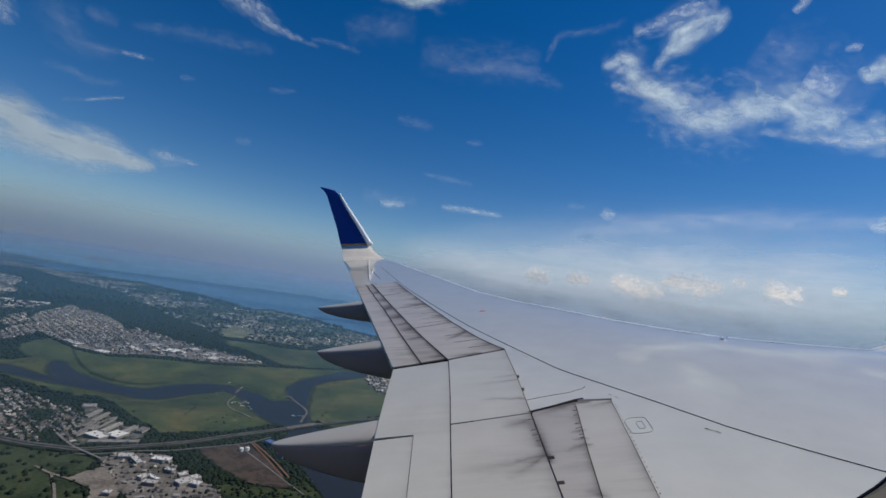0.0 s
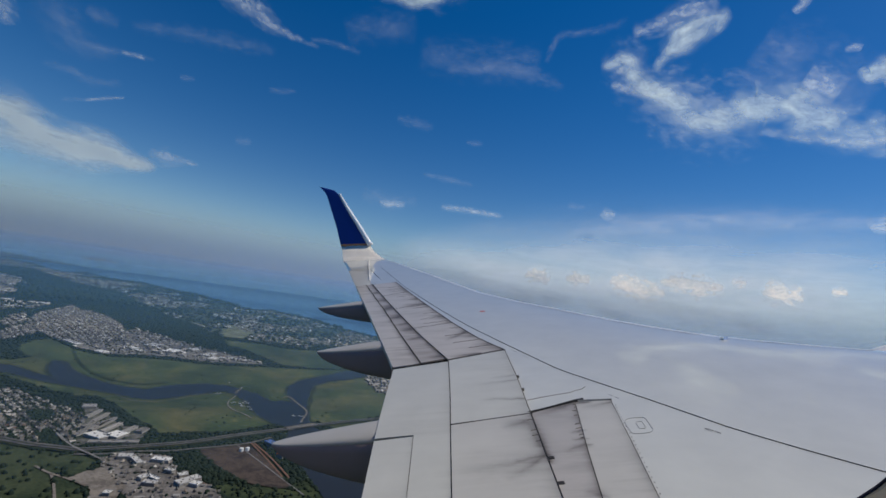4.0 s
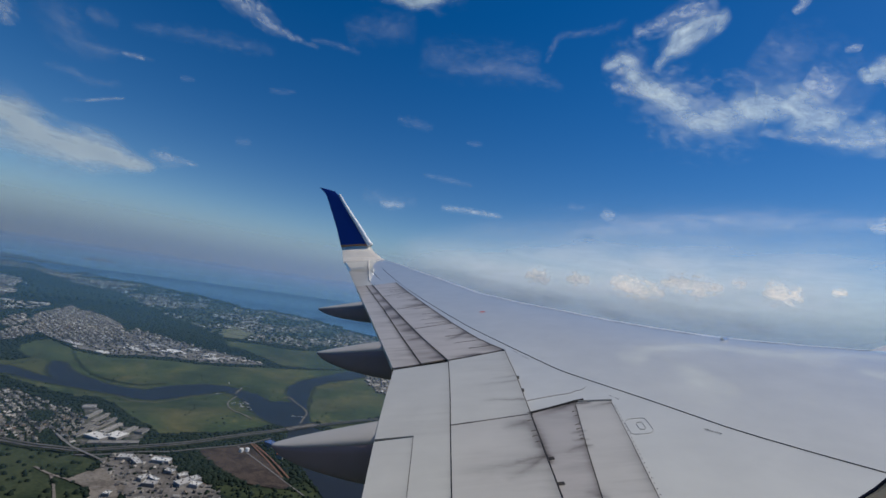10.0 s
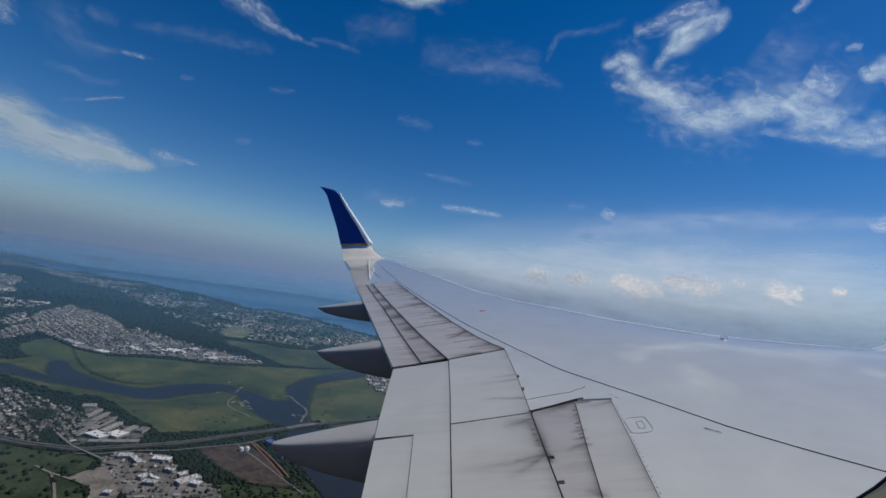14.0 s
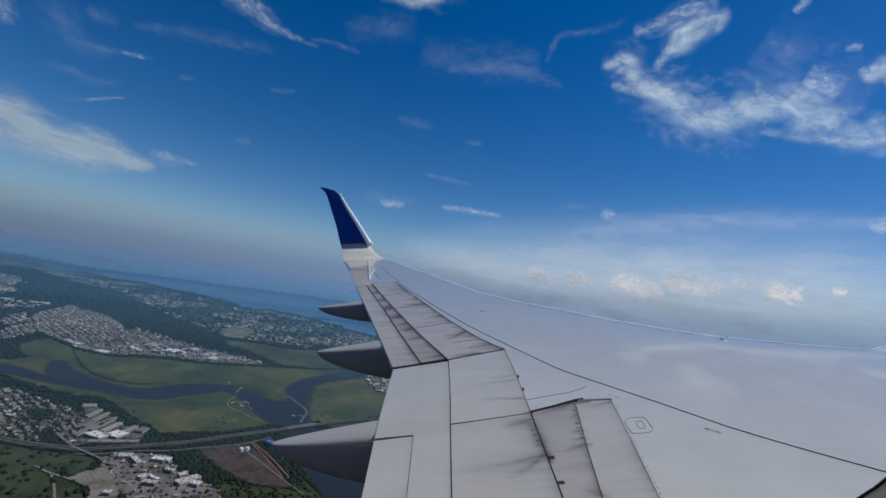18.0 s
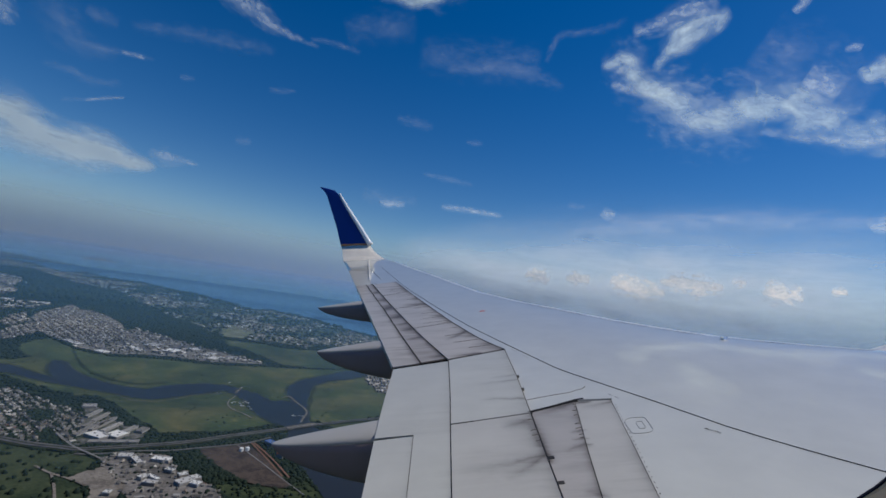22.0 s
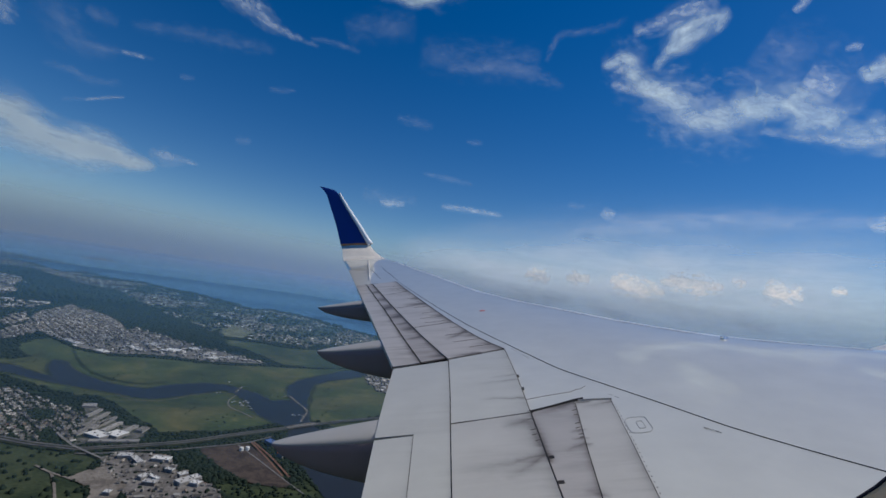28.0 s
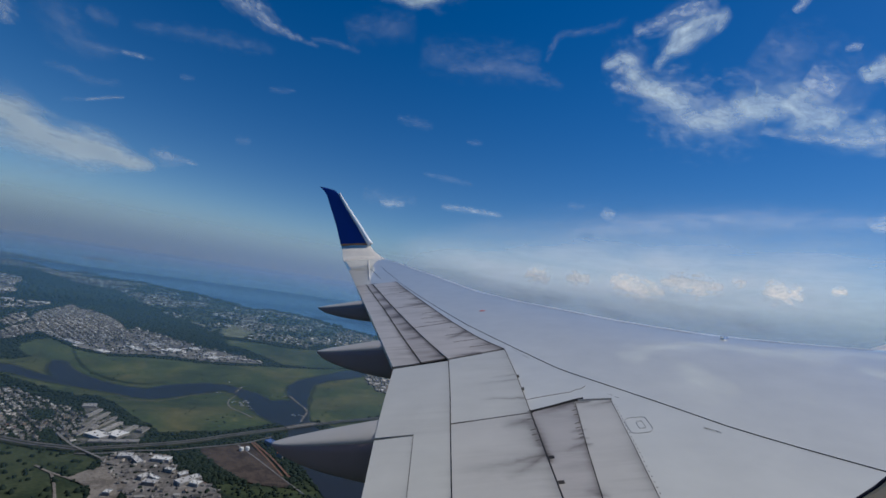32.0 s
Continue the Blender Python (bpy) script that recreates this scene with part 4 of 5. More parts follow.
for p, lab in ((TOWN_FAR, "hazy distant suburb"), (CAMPUS, "grounds of large pale buildings among woods"), (TOWN_ROWS, "streets at the edge of the woods"),
               (TOWN_MAIN, "dense pale town on a rise"), (SUBURB, "leafy suburb beside the marsh"), (TERRACES, "paved rows of long sheds beside the marsh")):
    area("town_ground", p, 0.7, TOWN, lab, "town ground", 5)
area("industrial_lot", WORKS, 0.8, LOT, "grey paved industrial lots", "industrial lot", 6)


def inside_many(pts, xs, ys):
    hit = np.zeros(len(xs), bool)
    for i in range(len(pts)):
        (x1, y1), (x2, y2) = pts[i], pts[i - 1]
        if y1 == y2:
            continue
        c = ((y1 > ys) != (y2 > ys)) & (xs < (x2 - x1) * (ys - y1) / (y2 - y1) + x1)
        hit ^= c
    return hit


def many(name, tv, tf, places, material, label, category, kind="stuff"):
    """One object of many small copies; places: rows x, y, z, turn, sx, sy, sz."""
    tv = np.asarray(tv, float)
    pl = np.asarray(places, float)
    n, k = len(pl), len(tv)
    c, s = np.cos(pl[:, 3])[:, None], np.sin(pl[:, 3])[:, None]
    x, y, z = tv[:, 0] * pl[:, 4:5], tv[:, 1] * pl[:, 5:6], tv[:, 2] * pl[:, 6:7]
    V = np.stack([x * c - y * s + pl[:, 0:1], x * s + y * c + pl[:, 1:2], z + pl[:, 2:3]], -1).reshape(-1, 3)
    me = bpy.data.meshes.new(name)
    sizes = [len(f) for f in tf]
    flat = np.array([i for f in tf for i in f])
    loops = (flat[None, :] + (np.arange(n) * k)[:, None]).ravel()
    starts = (np.concatenate([[0], np.cumsum(sizes)[:-1]])[None, :] + (np.arange(n) * len(flat))[:, None]).ravel()
    me.vertices.add(n * k)
    me.vertices.foreach_set("co", V.astype(np.float32).ravel())
    me.loops.add(len(loops))
    me.loops.foreach_set("vertex_index", loops.astype(np.int32))
    me.polygons.add(n * len(tf))
    me.polygons.foreach_set("loop_start", starts.astype(np.int32))
    me.materials.append(material)
    me.update(calc_edges=True)
    me.validate()
    return tagged(new(name, me), label, category, kind=kind)


HOUSE_V = [(-1, -1, -0.1), (1, -1, -0.1), (1, 1, -0.1), (-1, 1, -0.1), (-1, -1, 1), (1, -1, 1), (1, 1, 1), (-1, 1, 1), (-1.12, 0, 1.75), (1.12, 0, 1.75), (-1.12, -1.2, 0.9), (1.12, -1.2, 0.9), (1.12, 1.2, 0.9), (-1.12, 1.2, 0.9)]
HOUSE_WALL = [(0, 1, 5, 4), (1, 2, 6, 5), (2, 3, 7, 6), (3, 0, 4, 7)]
HOUSE_ROOF = [(10, 11, 9, 8), (12, 13, 8, 9), (10, 8, 13), (11, 12, 9)]
rng = np.random.default_rng(7)


def rows_of_houses(pts, turn, dx, dy, keep, jitter):
    xs, ys = [p[0] for p in pts], [p[1] for p in pts]
    cx, cy, r = np.mean(xs), np.mean(ys), max(max(xs) - min(xs), max(ys) - min(ys))
    n, m = int(r / dx) + 1, int(r / dy) + 1
    a, b = np.meshgrid(np.arange(-n, n) * dx, np.arange(-m, m) * dy)
    # every third row is a street
    b = b + np.where(np.arange(-m, m) % 2 == 0, 0.22 * dy, -0.22 * dy)[:, None]
    a, b = a.ravel() + rng.normal(0, jitter, a.size), b.ravel() + rng.normal(0, jitter, a.size)
    bend = 0.0006 * a * a / 40
    c, s = math.cos(turn), math.sin(turn)
    x, y = cx + a * c - (b + bend) * s, cy + a * s + (b + bend) * c
    ok = inside_many(pts, x, y) & (rng.random(x.size) < keep)
    return x[ok], y[ok]


def house_places(x, y, turn, size):
    n = len(x)
    w = size * rng.uniform(0.8, 1.3, n) * np.where(rng.random(n) < 0.25, 1.9, 1.0)
    return np.stack([x, y, np.full(n, 0.7), turn + rng.normal(0, 0.12, n) + (rng.random(n) < 0.35) * math.pi / 2, w, np.minimum(w * rng.uniform(0.62, 0.9, n), size), rng.uniform(2.4, 4.0, n) * size / 2.6], -1)


for pts, turn, dx, dy, keep, jit, size, lab in ((TOWN_MAIN, -0.70, 4.3, 6.6, 0.9, 1.9, 1.6, "dense rows of pale-roofed houses across the town"),
                                                 (TOWN_ROWS, -0.6, 6.0, 9.0, 0.85, 1.0, 2.0, "rows of pale houses at the edge of the woods"),
                                                 (TOWN_FAR, 0.3, 12, 17, 0.75, 2.0, 3.4, "far suburb of small pale houses in haze"),
                                                 (CAMPUS, 0.9, 14, 20, 0.45, 4.0, 3.6, "scattered pale buildings among woods"),
                                                 (COAST_TOWN, 0.2, 9, 15, 0.42, 5.0, 2.6, "scattered coastal houses among trees"),
                                                 (BAY_TOWN, 0.7, 6.5, 9.5, 0.88, 1.2, 2.2, "dense pale houses of the bay town"),
                                                 (POINT, 0.4, 6, 7, 0.5, 1.4, 1.7, "sheds crowded on the river point"),
                                                 (WORKS, -0.4, 9, 12, 0.28, 3.5, 2.2, "small sheds and houses among the industrial lots")):
    x, y = rows_of_houses(pts, turn, dx, dy, keep, jit)
    if pts is COAST_TOWN or pts is TOWN_FAR:
        # thick and thin neighbourhoods
        ok = np.array([noise.noise(Vector((a / 170, b / 260, 3.0))) > -0.02 for a, b in zip(x, y)])
        x, y = x[ok], y[ok]
    many("houses", HOUSE_V, HOUSE_WALL + HOUSE_ROOF, house_places(x, y, turn, size), ROOFS, lab, "houses")


# forest and street trees: lumpy low crowns
def crown(seed, n=6, m=3):
    r = np.random.default_rng(seed)
    vs, fs = [], []
    for i in range(m):
        e = math.pi / 2 * i / m
        for k in range(n):
            q = 1 + r.uniform(-0.25, 0.22)
            a = math.tau * (k + 0.5 * (i % 2)) / n
            vs.append((q * math.cos(e) ** 0.8 * math.cos(a), q * math.cos(e) ** 0.8 * math.sin(a), 0.15 + 0.9 * math.sin(e) * q))
    vs.append((0.1, 0, 1.1))
    for i in range(m - 1):
        for k in range(n):
            fs.append((i * n + k, i * n + (k + 1) % n, (i + 1) * n + (k + 1) % n, (i + 1) * n + k))
    for k in range(n):
        fs.append(((m - 1) * n + k, (m - 1) * n + (k + 1) % n, m * n))
    return vs, fs


OPEN = [FAR_MARSH, LOWER_RIVER, POINT, ISLAND, YARD, DEPOTS, DIRT_LOT, BAY_TOWN, MARSHLAND, RIVER, TOWN_MAIN, TOWN_ROWS, WORKS, SUBURB, TERRACES, PARK, SCRUB, FARM, WET_MEADOW, CAMPUS, TOWN_FAR]


def scatter(r0, r1, a0, a1, step, keep_out, size, seed, lab, keep=1.0, only=None, flat=1.0):
    g = np.random.default_rng(seed)
    n = int((r1 * r1 - r0 * r0) * 0.5 * radians(a1 - a0) / (step * step))
    r = np.sqrt(g.uniform(r0 * r0, r1 * r1, n))
    a = np.radians(g.uniform(a0, a1, n))
    x, y = r * np.sin(a), r * np.cos(a)
    ok = g.random(n) < keep
    for p in keep_out:
        ok &= ~inside_many(p, x, y)
    if only is not None:
        ok &= inside_many(only, x, y)
    x, y = x[ok], y[ok]
    n = len(x)
    w = size * g.uniform(0.6, 1.4, n)
    pl = np.stack([x, y, np.zeros(n), g.uniform(0, 6.28, n), w, w * g.uniform(0.7, 1.3, n), size * flat * g.uniform(0.8, 1.5, n)], -1)
    return many("trees", *crown(seed), pl, LEAVES, lab, "trees")


HIGHWAY_W = ((-428, 459), (-396, 460), (-367, 458), (-341, 460), (-321, 462), (-306, 472), (-283, 488), (-258, 507), (-240, 524), (-218, 551), (-195, 577), (-163, 611))
HIGHWAY_E = ((-138, 639), (-110, 668), (-63, 711), (19, 775), (167, 869))
FRONTAGE = ((-318, 452), (-298, 461), (-276, 478), (-249, 491), (-231, 506), (-206, 526), (-188, 544), (-172, 572))
LINK = ((-368, 491), (-345, 475), (-329, 465), (-308, 456), (-287, 447))


def corridor(pts, w):
    """The outline of a strip w wide along a line, kept free of trees."""
    left, right = [], []
    for i, p in enumerate(pts):
        d = (Vector(pts[min(i + 1, len(pts) - 1)]) - Vector(pts[max(i - 1, 0)])).normalized()
        left.append((p[0] - d.y * w / 2, p[1] + d.x * w / 2))
        right.append((p[0] + d.y * w / 2, p[1] - d.x * w / 2))
    return left + right[::-1]


RAIL_LINES = (((-186, 545), (-156, 510), (-124, 470)),
              ((-183, 546), (-151, 512), (-117, 470)))
WAYS = [corridor(RAIL_LINES[0], 6), corridor(RAIL_LINES[1], 6), corridor(HIGHWAY_W, 13), corridor(HIGHWAY_E, 13), corridor(FRONTAGE, 6), corridor(LINK, 6)]
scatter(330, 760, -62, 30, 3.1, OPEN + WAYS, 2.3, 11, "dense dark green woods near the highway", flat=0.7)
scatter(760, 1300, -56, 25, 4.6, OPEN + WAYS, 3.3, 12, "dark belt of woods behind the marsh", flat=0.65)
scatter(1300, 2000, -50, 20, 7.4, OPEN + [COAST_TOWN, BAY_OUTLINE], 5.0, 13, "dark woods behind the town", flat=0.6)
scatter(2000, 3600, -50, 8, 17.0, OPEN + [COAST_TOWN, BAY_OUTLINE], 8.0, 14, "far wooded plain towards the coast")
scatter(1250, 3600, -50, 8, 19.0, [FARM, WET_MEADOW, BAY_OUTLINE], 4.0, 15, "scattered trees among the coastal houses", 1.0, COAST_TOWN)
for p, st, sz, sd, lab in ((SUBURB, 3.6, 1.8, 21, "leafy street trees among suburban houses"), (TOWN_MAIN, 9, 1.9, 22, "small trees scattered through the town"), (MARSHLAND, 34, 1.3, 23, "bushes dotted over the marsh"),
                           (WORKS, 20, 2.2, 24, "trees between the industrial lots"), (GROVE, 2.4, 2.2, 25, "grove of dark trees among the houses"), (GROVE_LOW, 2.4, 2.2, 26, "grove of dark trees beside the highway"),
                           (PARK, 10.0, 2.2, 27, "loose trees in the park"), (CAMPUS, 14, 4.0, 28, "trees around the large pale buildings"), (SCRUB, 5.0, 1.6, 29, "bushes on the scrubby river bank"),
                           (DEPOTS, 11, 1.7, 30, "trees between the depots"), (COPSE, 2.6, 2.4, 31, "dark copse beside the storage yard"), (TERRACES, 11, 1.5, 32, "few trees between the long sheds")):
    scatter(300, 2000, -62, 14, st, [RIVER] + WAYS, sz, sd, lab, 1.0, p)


# single houses of the nearest streets
def make_house():
    body = mesh_object("house", HOUSE_V[:8], HOUSE_WALL + [(4, 5, 6, 7)], WALL1)
    roof = mesh_object("roof", HOUSE_V[8:], [tuple(i - 8 for i in f) for f in HOUSE_ROOF + [(10, 13, 12, 11)]], ROOF1, body)
    outward(body), outward(roof)
    return tagged(body, "small pale gabled house on a leafy street", "house", "suburban houses")


first = make_house()
first_used = False
for pts, turn, dx, dy, keep, size, count in ((SUBURB, -0.59, 3.5, 5.0, 0.72, 1.15, 290), (DEPOTS, 0.3, 5.0, 6.0, 0.5, 1.1, 60)):
    x, y = rows_of_houses(pts, turn, dx, dy, keep, 0.9)
    ok = ~(inside_many(GROVE, x, y) | inside_many(GROVE_LOW, x, y))
    for way in WAYS:
        ok &= ~inside_many(way, x, y)
    x, y = x[ok], y[ok]
    order = np.argsort(np.hypot(x, y))
    rest = order[count:]
    if len(rest):
        many("houses", HOUSE_V, HOUSE_WALL + HOUSE_ROOF, house_places(x[rest], y[rest], turn, size), ROOFS, "further small houses of the same streets", "houses")
    order = order[:count]
    for row in house_places(x[order], y[order], turn, size):
        m = Matrix.LocRotScale(row[:3], Euler((0, 0, row[3])), None)
        if not first_used:
            first.scale = (row[4], row[5], row[6])
            first.matrix_basis = m @ Matrix.Diagonal((row[4], row[5], row[6], 1))
            first_used = True
        else:
            h = copy_thing(first, m)
            h.scale = (row[4], row[5], row[6])


# large flat-roofed halls
def hall(x, y, turn, w, d, h, label="large white flat-roofed warehouse on a paved lot", roof=FLAT_ROOF):
    b = mesh_object("warehouse", [(sx * w / 2, sy * d / 2, z) for z in (0, h) for sx, sy in ((-1, -1), (1, -1), (1, 1), (-1, 1))],
                    [(0, 1, 5, 4), (1, 2, 6, 5), (2, 3, 7, 6), (3, 0, 4, 7), (4, 5, 6, 7)], WALL1)
    outward(b)
    p = []
    for q, z in ((0.5, h), (0.5, h + 0.7), (0.485, h + 0.7), (0.485, h + 0.25)):
        p.append([(sx * w * q * 1.01, sy * d * q * 1.01, z) for sx, sy in ((-1, -1), (1, -1), (1, 1), (-1, 1))])
    v, f = loft(p)
    outward(mesh_object("roof", v, f, roof, b))
    for i in range(3):
        ux, uy = (i - 1) * w * 0.27, (i % 2 - 0.5) * d * 0.4
        v = [(ux + sx * w * 0.035, uy + sy * d * 0.045, h + z) for z in (0.25, 1.1) for sx, sy in ((-1, -1), (1, -1), (1, 1), (-1, 1))]
        outward(mesh_object("roof_unit", v, [(0, 1, 2, 3), (4, 5, 6, 7), (0, 1, 5, 4), (1, 2, 6, 5), (2, 3, 7, 6), (3, 0, 4, 7)], WALL1, b))
    b.matrix_basis = pose(x, y, 0.8, 0, 0, turn)
    return tagged(b, label, "warehouse", "industrial halls")


WHITE_HALLS = ((-609, 880, -18, 25.3, 15.5, 2.6), (-701, 923, -27, 52.8, 13.2, 2.6), (-600, 955, -25, 37.6, 13.5, 2.6), (-580, 940, -24, 29.5, 13.9, 2.6), (-594, 1015, 0, 26.0, 36.0, 2.6), (-537, 982, 0, 26.0, 34.0, 2.6), (-513, 1032, -29, 22.8, 19.8, 2.6), (-465, 1000, 93, 37.1, 16.0, 2.6), (-439, 967, 83, 26.2, 17.1, 2.6), (-424, 991, -10, 22.4, 20.7, 2.6), (-410, 997, -13, 21.6, 19.8, 2.6), (-331, 499, 73, 13.6, 21.5, 2.6), (-317, 508, -8, 15.1, 17.0, 2.6), (-275, 461, 20, 11.7, 9.2, 2.6), (-260, 455, -38, 16.4, 6.0, 2.6), (-242, 465, 7, 16.1, 8.6, 2.6), (-234, 425, 69, 8.5, 5.9, 2.6), (-226, 426, -23, 13.0, 4.0, 2.6), (-223, 417, 5, 11.0, 7.4, 2.6), (-199, 428, 60, 13.9, 9.4, 2.6), (-194, 438, 56, 7.2, 7.8, 2.6), (-207, 440, 50, 7.8, 5.5, 2.6), (-241, 390, 11, 5.1, 5.5, 2.6), (-188, 427, -7, 8.1, 7.4, 2.6), (-222, 445, -7, 8.1, 5.6, 2.6))
GREY_SHEDS = ((-404, 583, 30, 13.9, 12.7, 2.0), (-382, 561, 99, 30.4, 3.8, 2.0), (-367, 552, 99, 33.4, 3.9, 2.0), (-351, 541, 97, 32.2, 4.1, 2.0), (-336, 527, 92, 32.0, 4.7, 2.0), (-317, 526, 90, 28.0, 5.0, 2.0), (-350, 527, 97, 34.2, 5.1, 2.0), (-352, 509, 98, 37.3, 5.0, 2.0), (-305, 532, 94, 15.0, 8.1, 2.0), (-361, 525, 99, 20.2, 4.1, 2.0), (-307, 490, 24, 43.9, 8.4, 2.0))
CAMPUS_HALLS = ((-1163, 1388, 24, 21.9, 22, 5), (-1515, 1827, 33, 31, 26, 5), (-1860, 2045, 41, 29, 34, 5), (-1246, 1352, 24, 17.5, 26, 5), (-1188, 1371, 23, 13.0, 22, 5), (-1131, 1241, 25, 16.6, 18, 5), (-1659, 1868, -17, 27.2, 16, 5), (-1118, 1256, 24, 9.8, 14, 5))
TIN_ROOF = varied_object("weathered_roof", [(0.0, (0.13, 0.125, 0.12)), (0.5, (0.24, 0.23, 0.215)), (1.0, (0.36, 0.345, 0.33))])
for row in WHITE_HALLS:
    hall(*row)
for row in GREY_SHEDS:
    hall(*row, "long weathered grey shed on a paved lot", TIN_ROOF)
for row in CAMPUS_HALLS:
    hall(*row, "pale institutional building in a woodland clearing")
hall(-164, 547, -32, 13, 9, 4, "blue-roofed shed beside the highway", mat("blue_roof", (0.07, 0.14, 0.33), 0.6)[0])
hall(-142, 517, -16, 7.5, 6, 4, "orange-roofed shed in the storage yard", mat("orange_roof", (0.42, 0.12, 0.05), 0.6)[0])


def road(name, pts, w, z, label, material=ROAD, category="road"):
    pts = [Vector(p) for p in pts]
    fine = []
    for i in range(len(pts) - 1):
        p0, p1, p2, p3 = pts[max(i - 1, 0)], pts[i], pts[i + 1], pts[min(i + 2, len(pts) - 1)]
        for k in range(8):
            t = k / 8
            fine.append(0.5 * (2 * p1 + (p2 - p0) * t + (2 * p0 - 5 * p1 + 4 * p2 - p3) * t * t + (3 * p1 - p0 - 3 * p2 + p3) * t ** 3))
    fine.append(pts[-1])
    rings = []
    for i, p in enumerate(fine):
        d = (fine[min(i + 1, len(fine) - 1)] - fine[max(i - 1, 0)]).normalized()
        n = Vector((-d.y, d.x)) * w / 2
        rings.append([(p.x - n.x, p.y - n.y, z), (p.x + n.x, p.y + n.y, z)])
    v, f = loft(rings, False, False)
    ob = mesh_object(name, v, f, material)
    if ob.data.polygons[0].normal.z < 0:
        ob.data.flip_normals()
    return tagged(ob, label, category, kind="structure")


MUD = ground_mat("mud_bank", (0.07, 0.068, 0.05), (0.15, 0.14, 0.105), 0.06)
ASPHALT = ground_mat("worn_asphalt", (0.075, 0.075, 0.073), (0.125, 0.122, 0.117), 0.15)
VERGE = ground_mat("grass_verge", (0.025, 0.036, 0.022), (0.05, 0.062, 0.035), 0.08)
RUST = ground_mat("rusty_rails", (0.12, 0.07, 0.05), (0.19, 0.105, 0.075), 0.2)
for n, (line_pts, lab) in enumerate(((HIGHWAY_W, "highway embankment along the marsh"), (HIGHWAY_E, "highway embankment beyond the river"))):
    road("embankment", line_pts, 12.5, 1.6, "grassy " + lab, VERGE, "embankment")
    for side in (-1, 1):
        half = corridor(line_pts, 5.2)
        k = len(line_pts)
        road("carriageway", half[:k] if side < 0 else half[k:][::-1], 3.1, 2.4, "grey carriageway of the " + lab, ASPHALT)
road("road_1", FRONTAGE, 3.4, 1.5, "grey frontage road below the highway", ASPHALT)
road("road_2", LINK, 2.3, 2.7, "pale link road across the highway")
road("road_3", ((-503, 542), (-442, 527), (-402, 510), (-355, 483)), 4, 1.1, "pale main road through the suburb")
road("road_4", ((-749, 943), (-681, 909), (-622, 927), (-557, 932), (-483, 945), (-411, 963), (-337, 988)), 5, 1.3, "grey road past the warehouses")
road("road_5", ((-1359, 1398), (-1386, 1534), (-1360, 1541), (-1239, 1448)), 6, 1.3, "pale access road looping through the woods")
road("lane", ((-327, 420), (-308, 412), (-289, 407), (-261, 399), (-234, 388)), 2.2, 1.2, "brown earth lane across the parkland", DIRT, "lane")
road("lane", ((-305, 411), (-288, 394), (-267, 370)), 2.0, 1.2, "pale track through the parkland", DIRT, "lane")
road("rails", ((-186, 545), (-156, 510), (-124, 470)), 2.2, 1.4, "rust-red rail siding in the storage yard", RUST, "rail siding")
road("rails", ((-183, 546), (-151, 512), (-117, 470)), 2.2, 1.4, "rust-red rail siding in the storage yard", RUST, "rail siding")
road("road_6", ((-196, 532), (-162, 502), (-122, 465), (-92, 438)), 1.6, 1.3, "grey track past the storage yard")


def bridge(p, q, w, z):
    """Highway bridge: deck, parapets and piers standing in the river."""
    a, b = Vector((*p, 0)), Vector((*q, 0))
    d = (b - a).normalized()
    n = Vector((-d.y, d.x, 0))
    L = (b - a).length

    def box(name, x0, x1, y0, y1, z0, z1, m, par):
        v = [d * x + n * y + Vector((0, 0, zz)) for zz in (z0, z1) for x, y in ((x0, y0), (x1, y0), (x1, y1), (x0, y1))]
        return outward(mesh_object(name, v, [(0, 1, 2, 3), (4, 5, 6, 7), (0, 1, 5, 4), (1, 2, 6, 5), (2, 3, 7, 6), (3, 0, 4, 7)], m, par))
    e = new("bridge")
    e.location = a
    tagged(e, "low pale concrete highway bridge over the river", "bridge")
    box("deck", 0, L, -w / 2, w / 2, z - 0.8, z, LOT, e)
    for sgn in (-1, 1):
        box("parapet", 0, L, sgn * w / 2 - 0.2, sgn * w / 2 + 0.2, z, z + 0.9, LOT, e)
    k = int(L / 9)
    for i in range(1, k):
        box("pier", L * i / k - 0.5, L * i / k + 0.5, -w * 0.42, w * 0.42, -0.5, z - 0.8, LOT, e)


bridge((-165, 607), (-136, 643), 9, 2.7)
road("creek", ((-634, 687), (-635, 743), (-658, 800)), 4, 0.9, "narrow creek winding through the marsh", REEDS, "creek")
road("dike", ((-655, 867), (-585, 794), (-540, 752), (-491, 721), (-458, 711), (-425, 714), (-400, 746)), 5, 1.1, "dark overgrown dike across the marsh", FOREST_FLOOR, "dike")
road("mud_bank", ((-417, 648), (-389, 635), (-364, 638), (-348, 658), (-331, 702), (-308, 729)), 2.0, 1.0, "pale muddy river bank", MUD, "river bank")
road("causeway", ((-220, 752), (-213, 765), (-192, 736), (-171, 709), (-163, 690), (-161, 670), (-158, 643)), 2.6, 1.5, "pale stone causeway across the river mouth", DIRT, "causeway")
road("causeway", ((-284, 726), (-279, 688), (-263, 661), (-238, 645), (-220, 631)), 1.8, 1.4, "pale path round the boat landing", DIRT, "causeway")
road("jetty", ((-298, 780), (-291, 737)), 3.0, 1.6, "pale wooden jetty in the river", DIRT, "jetty")


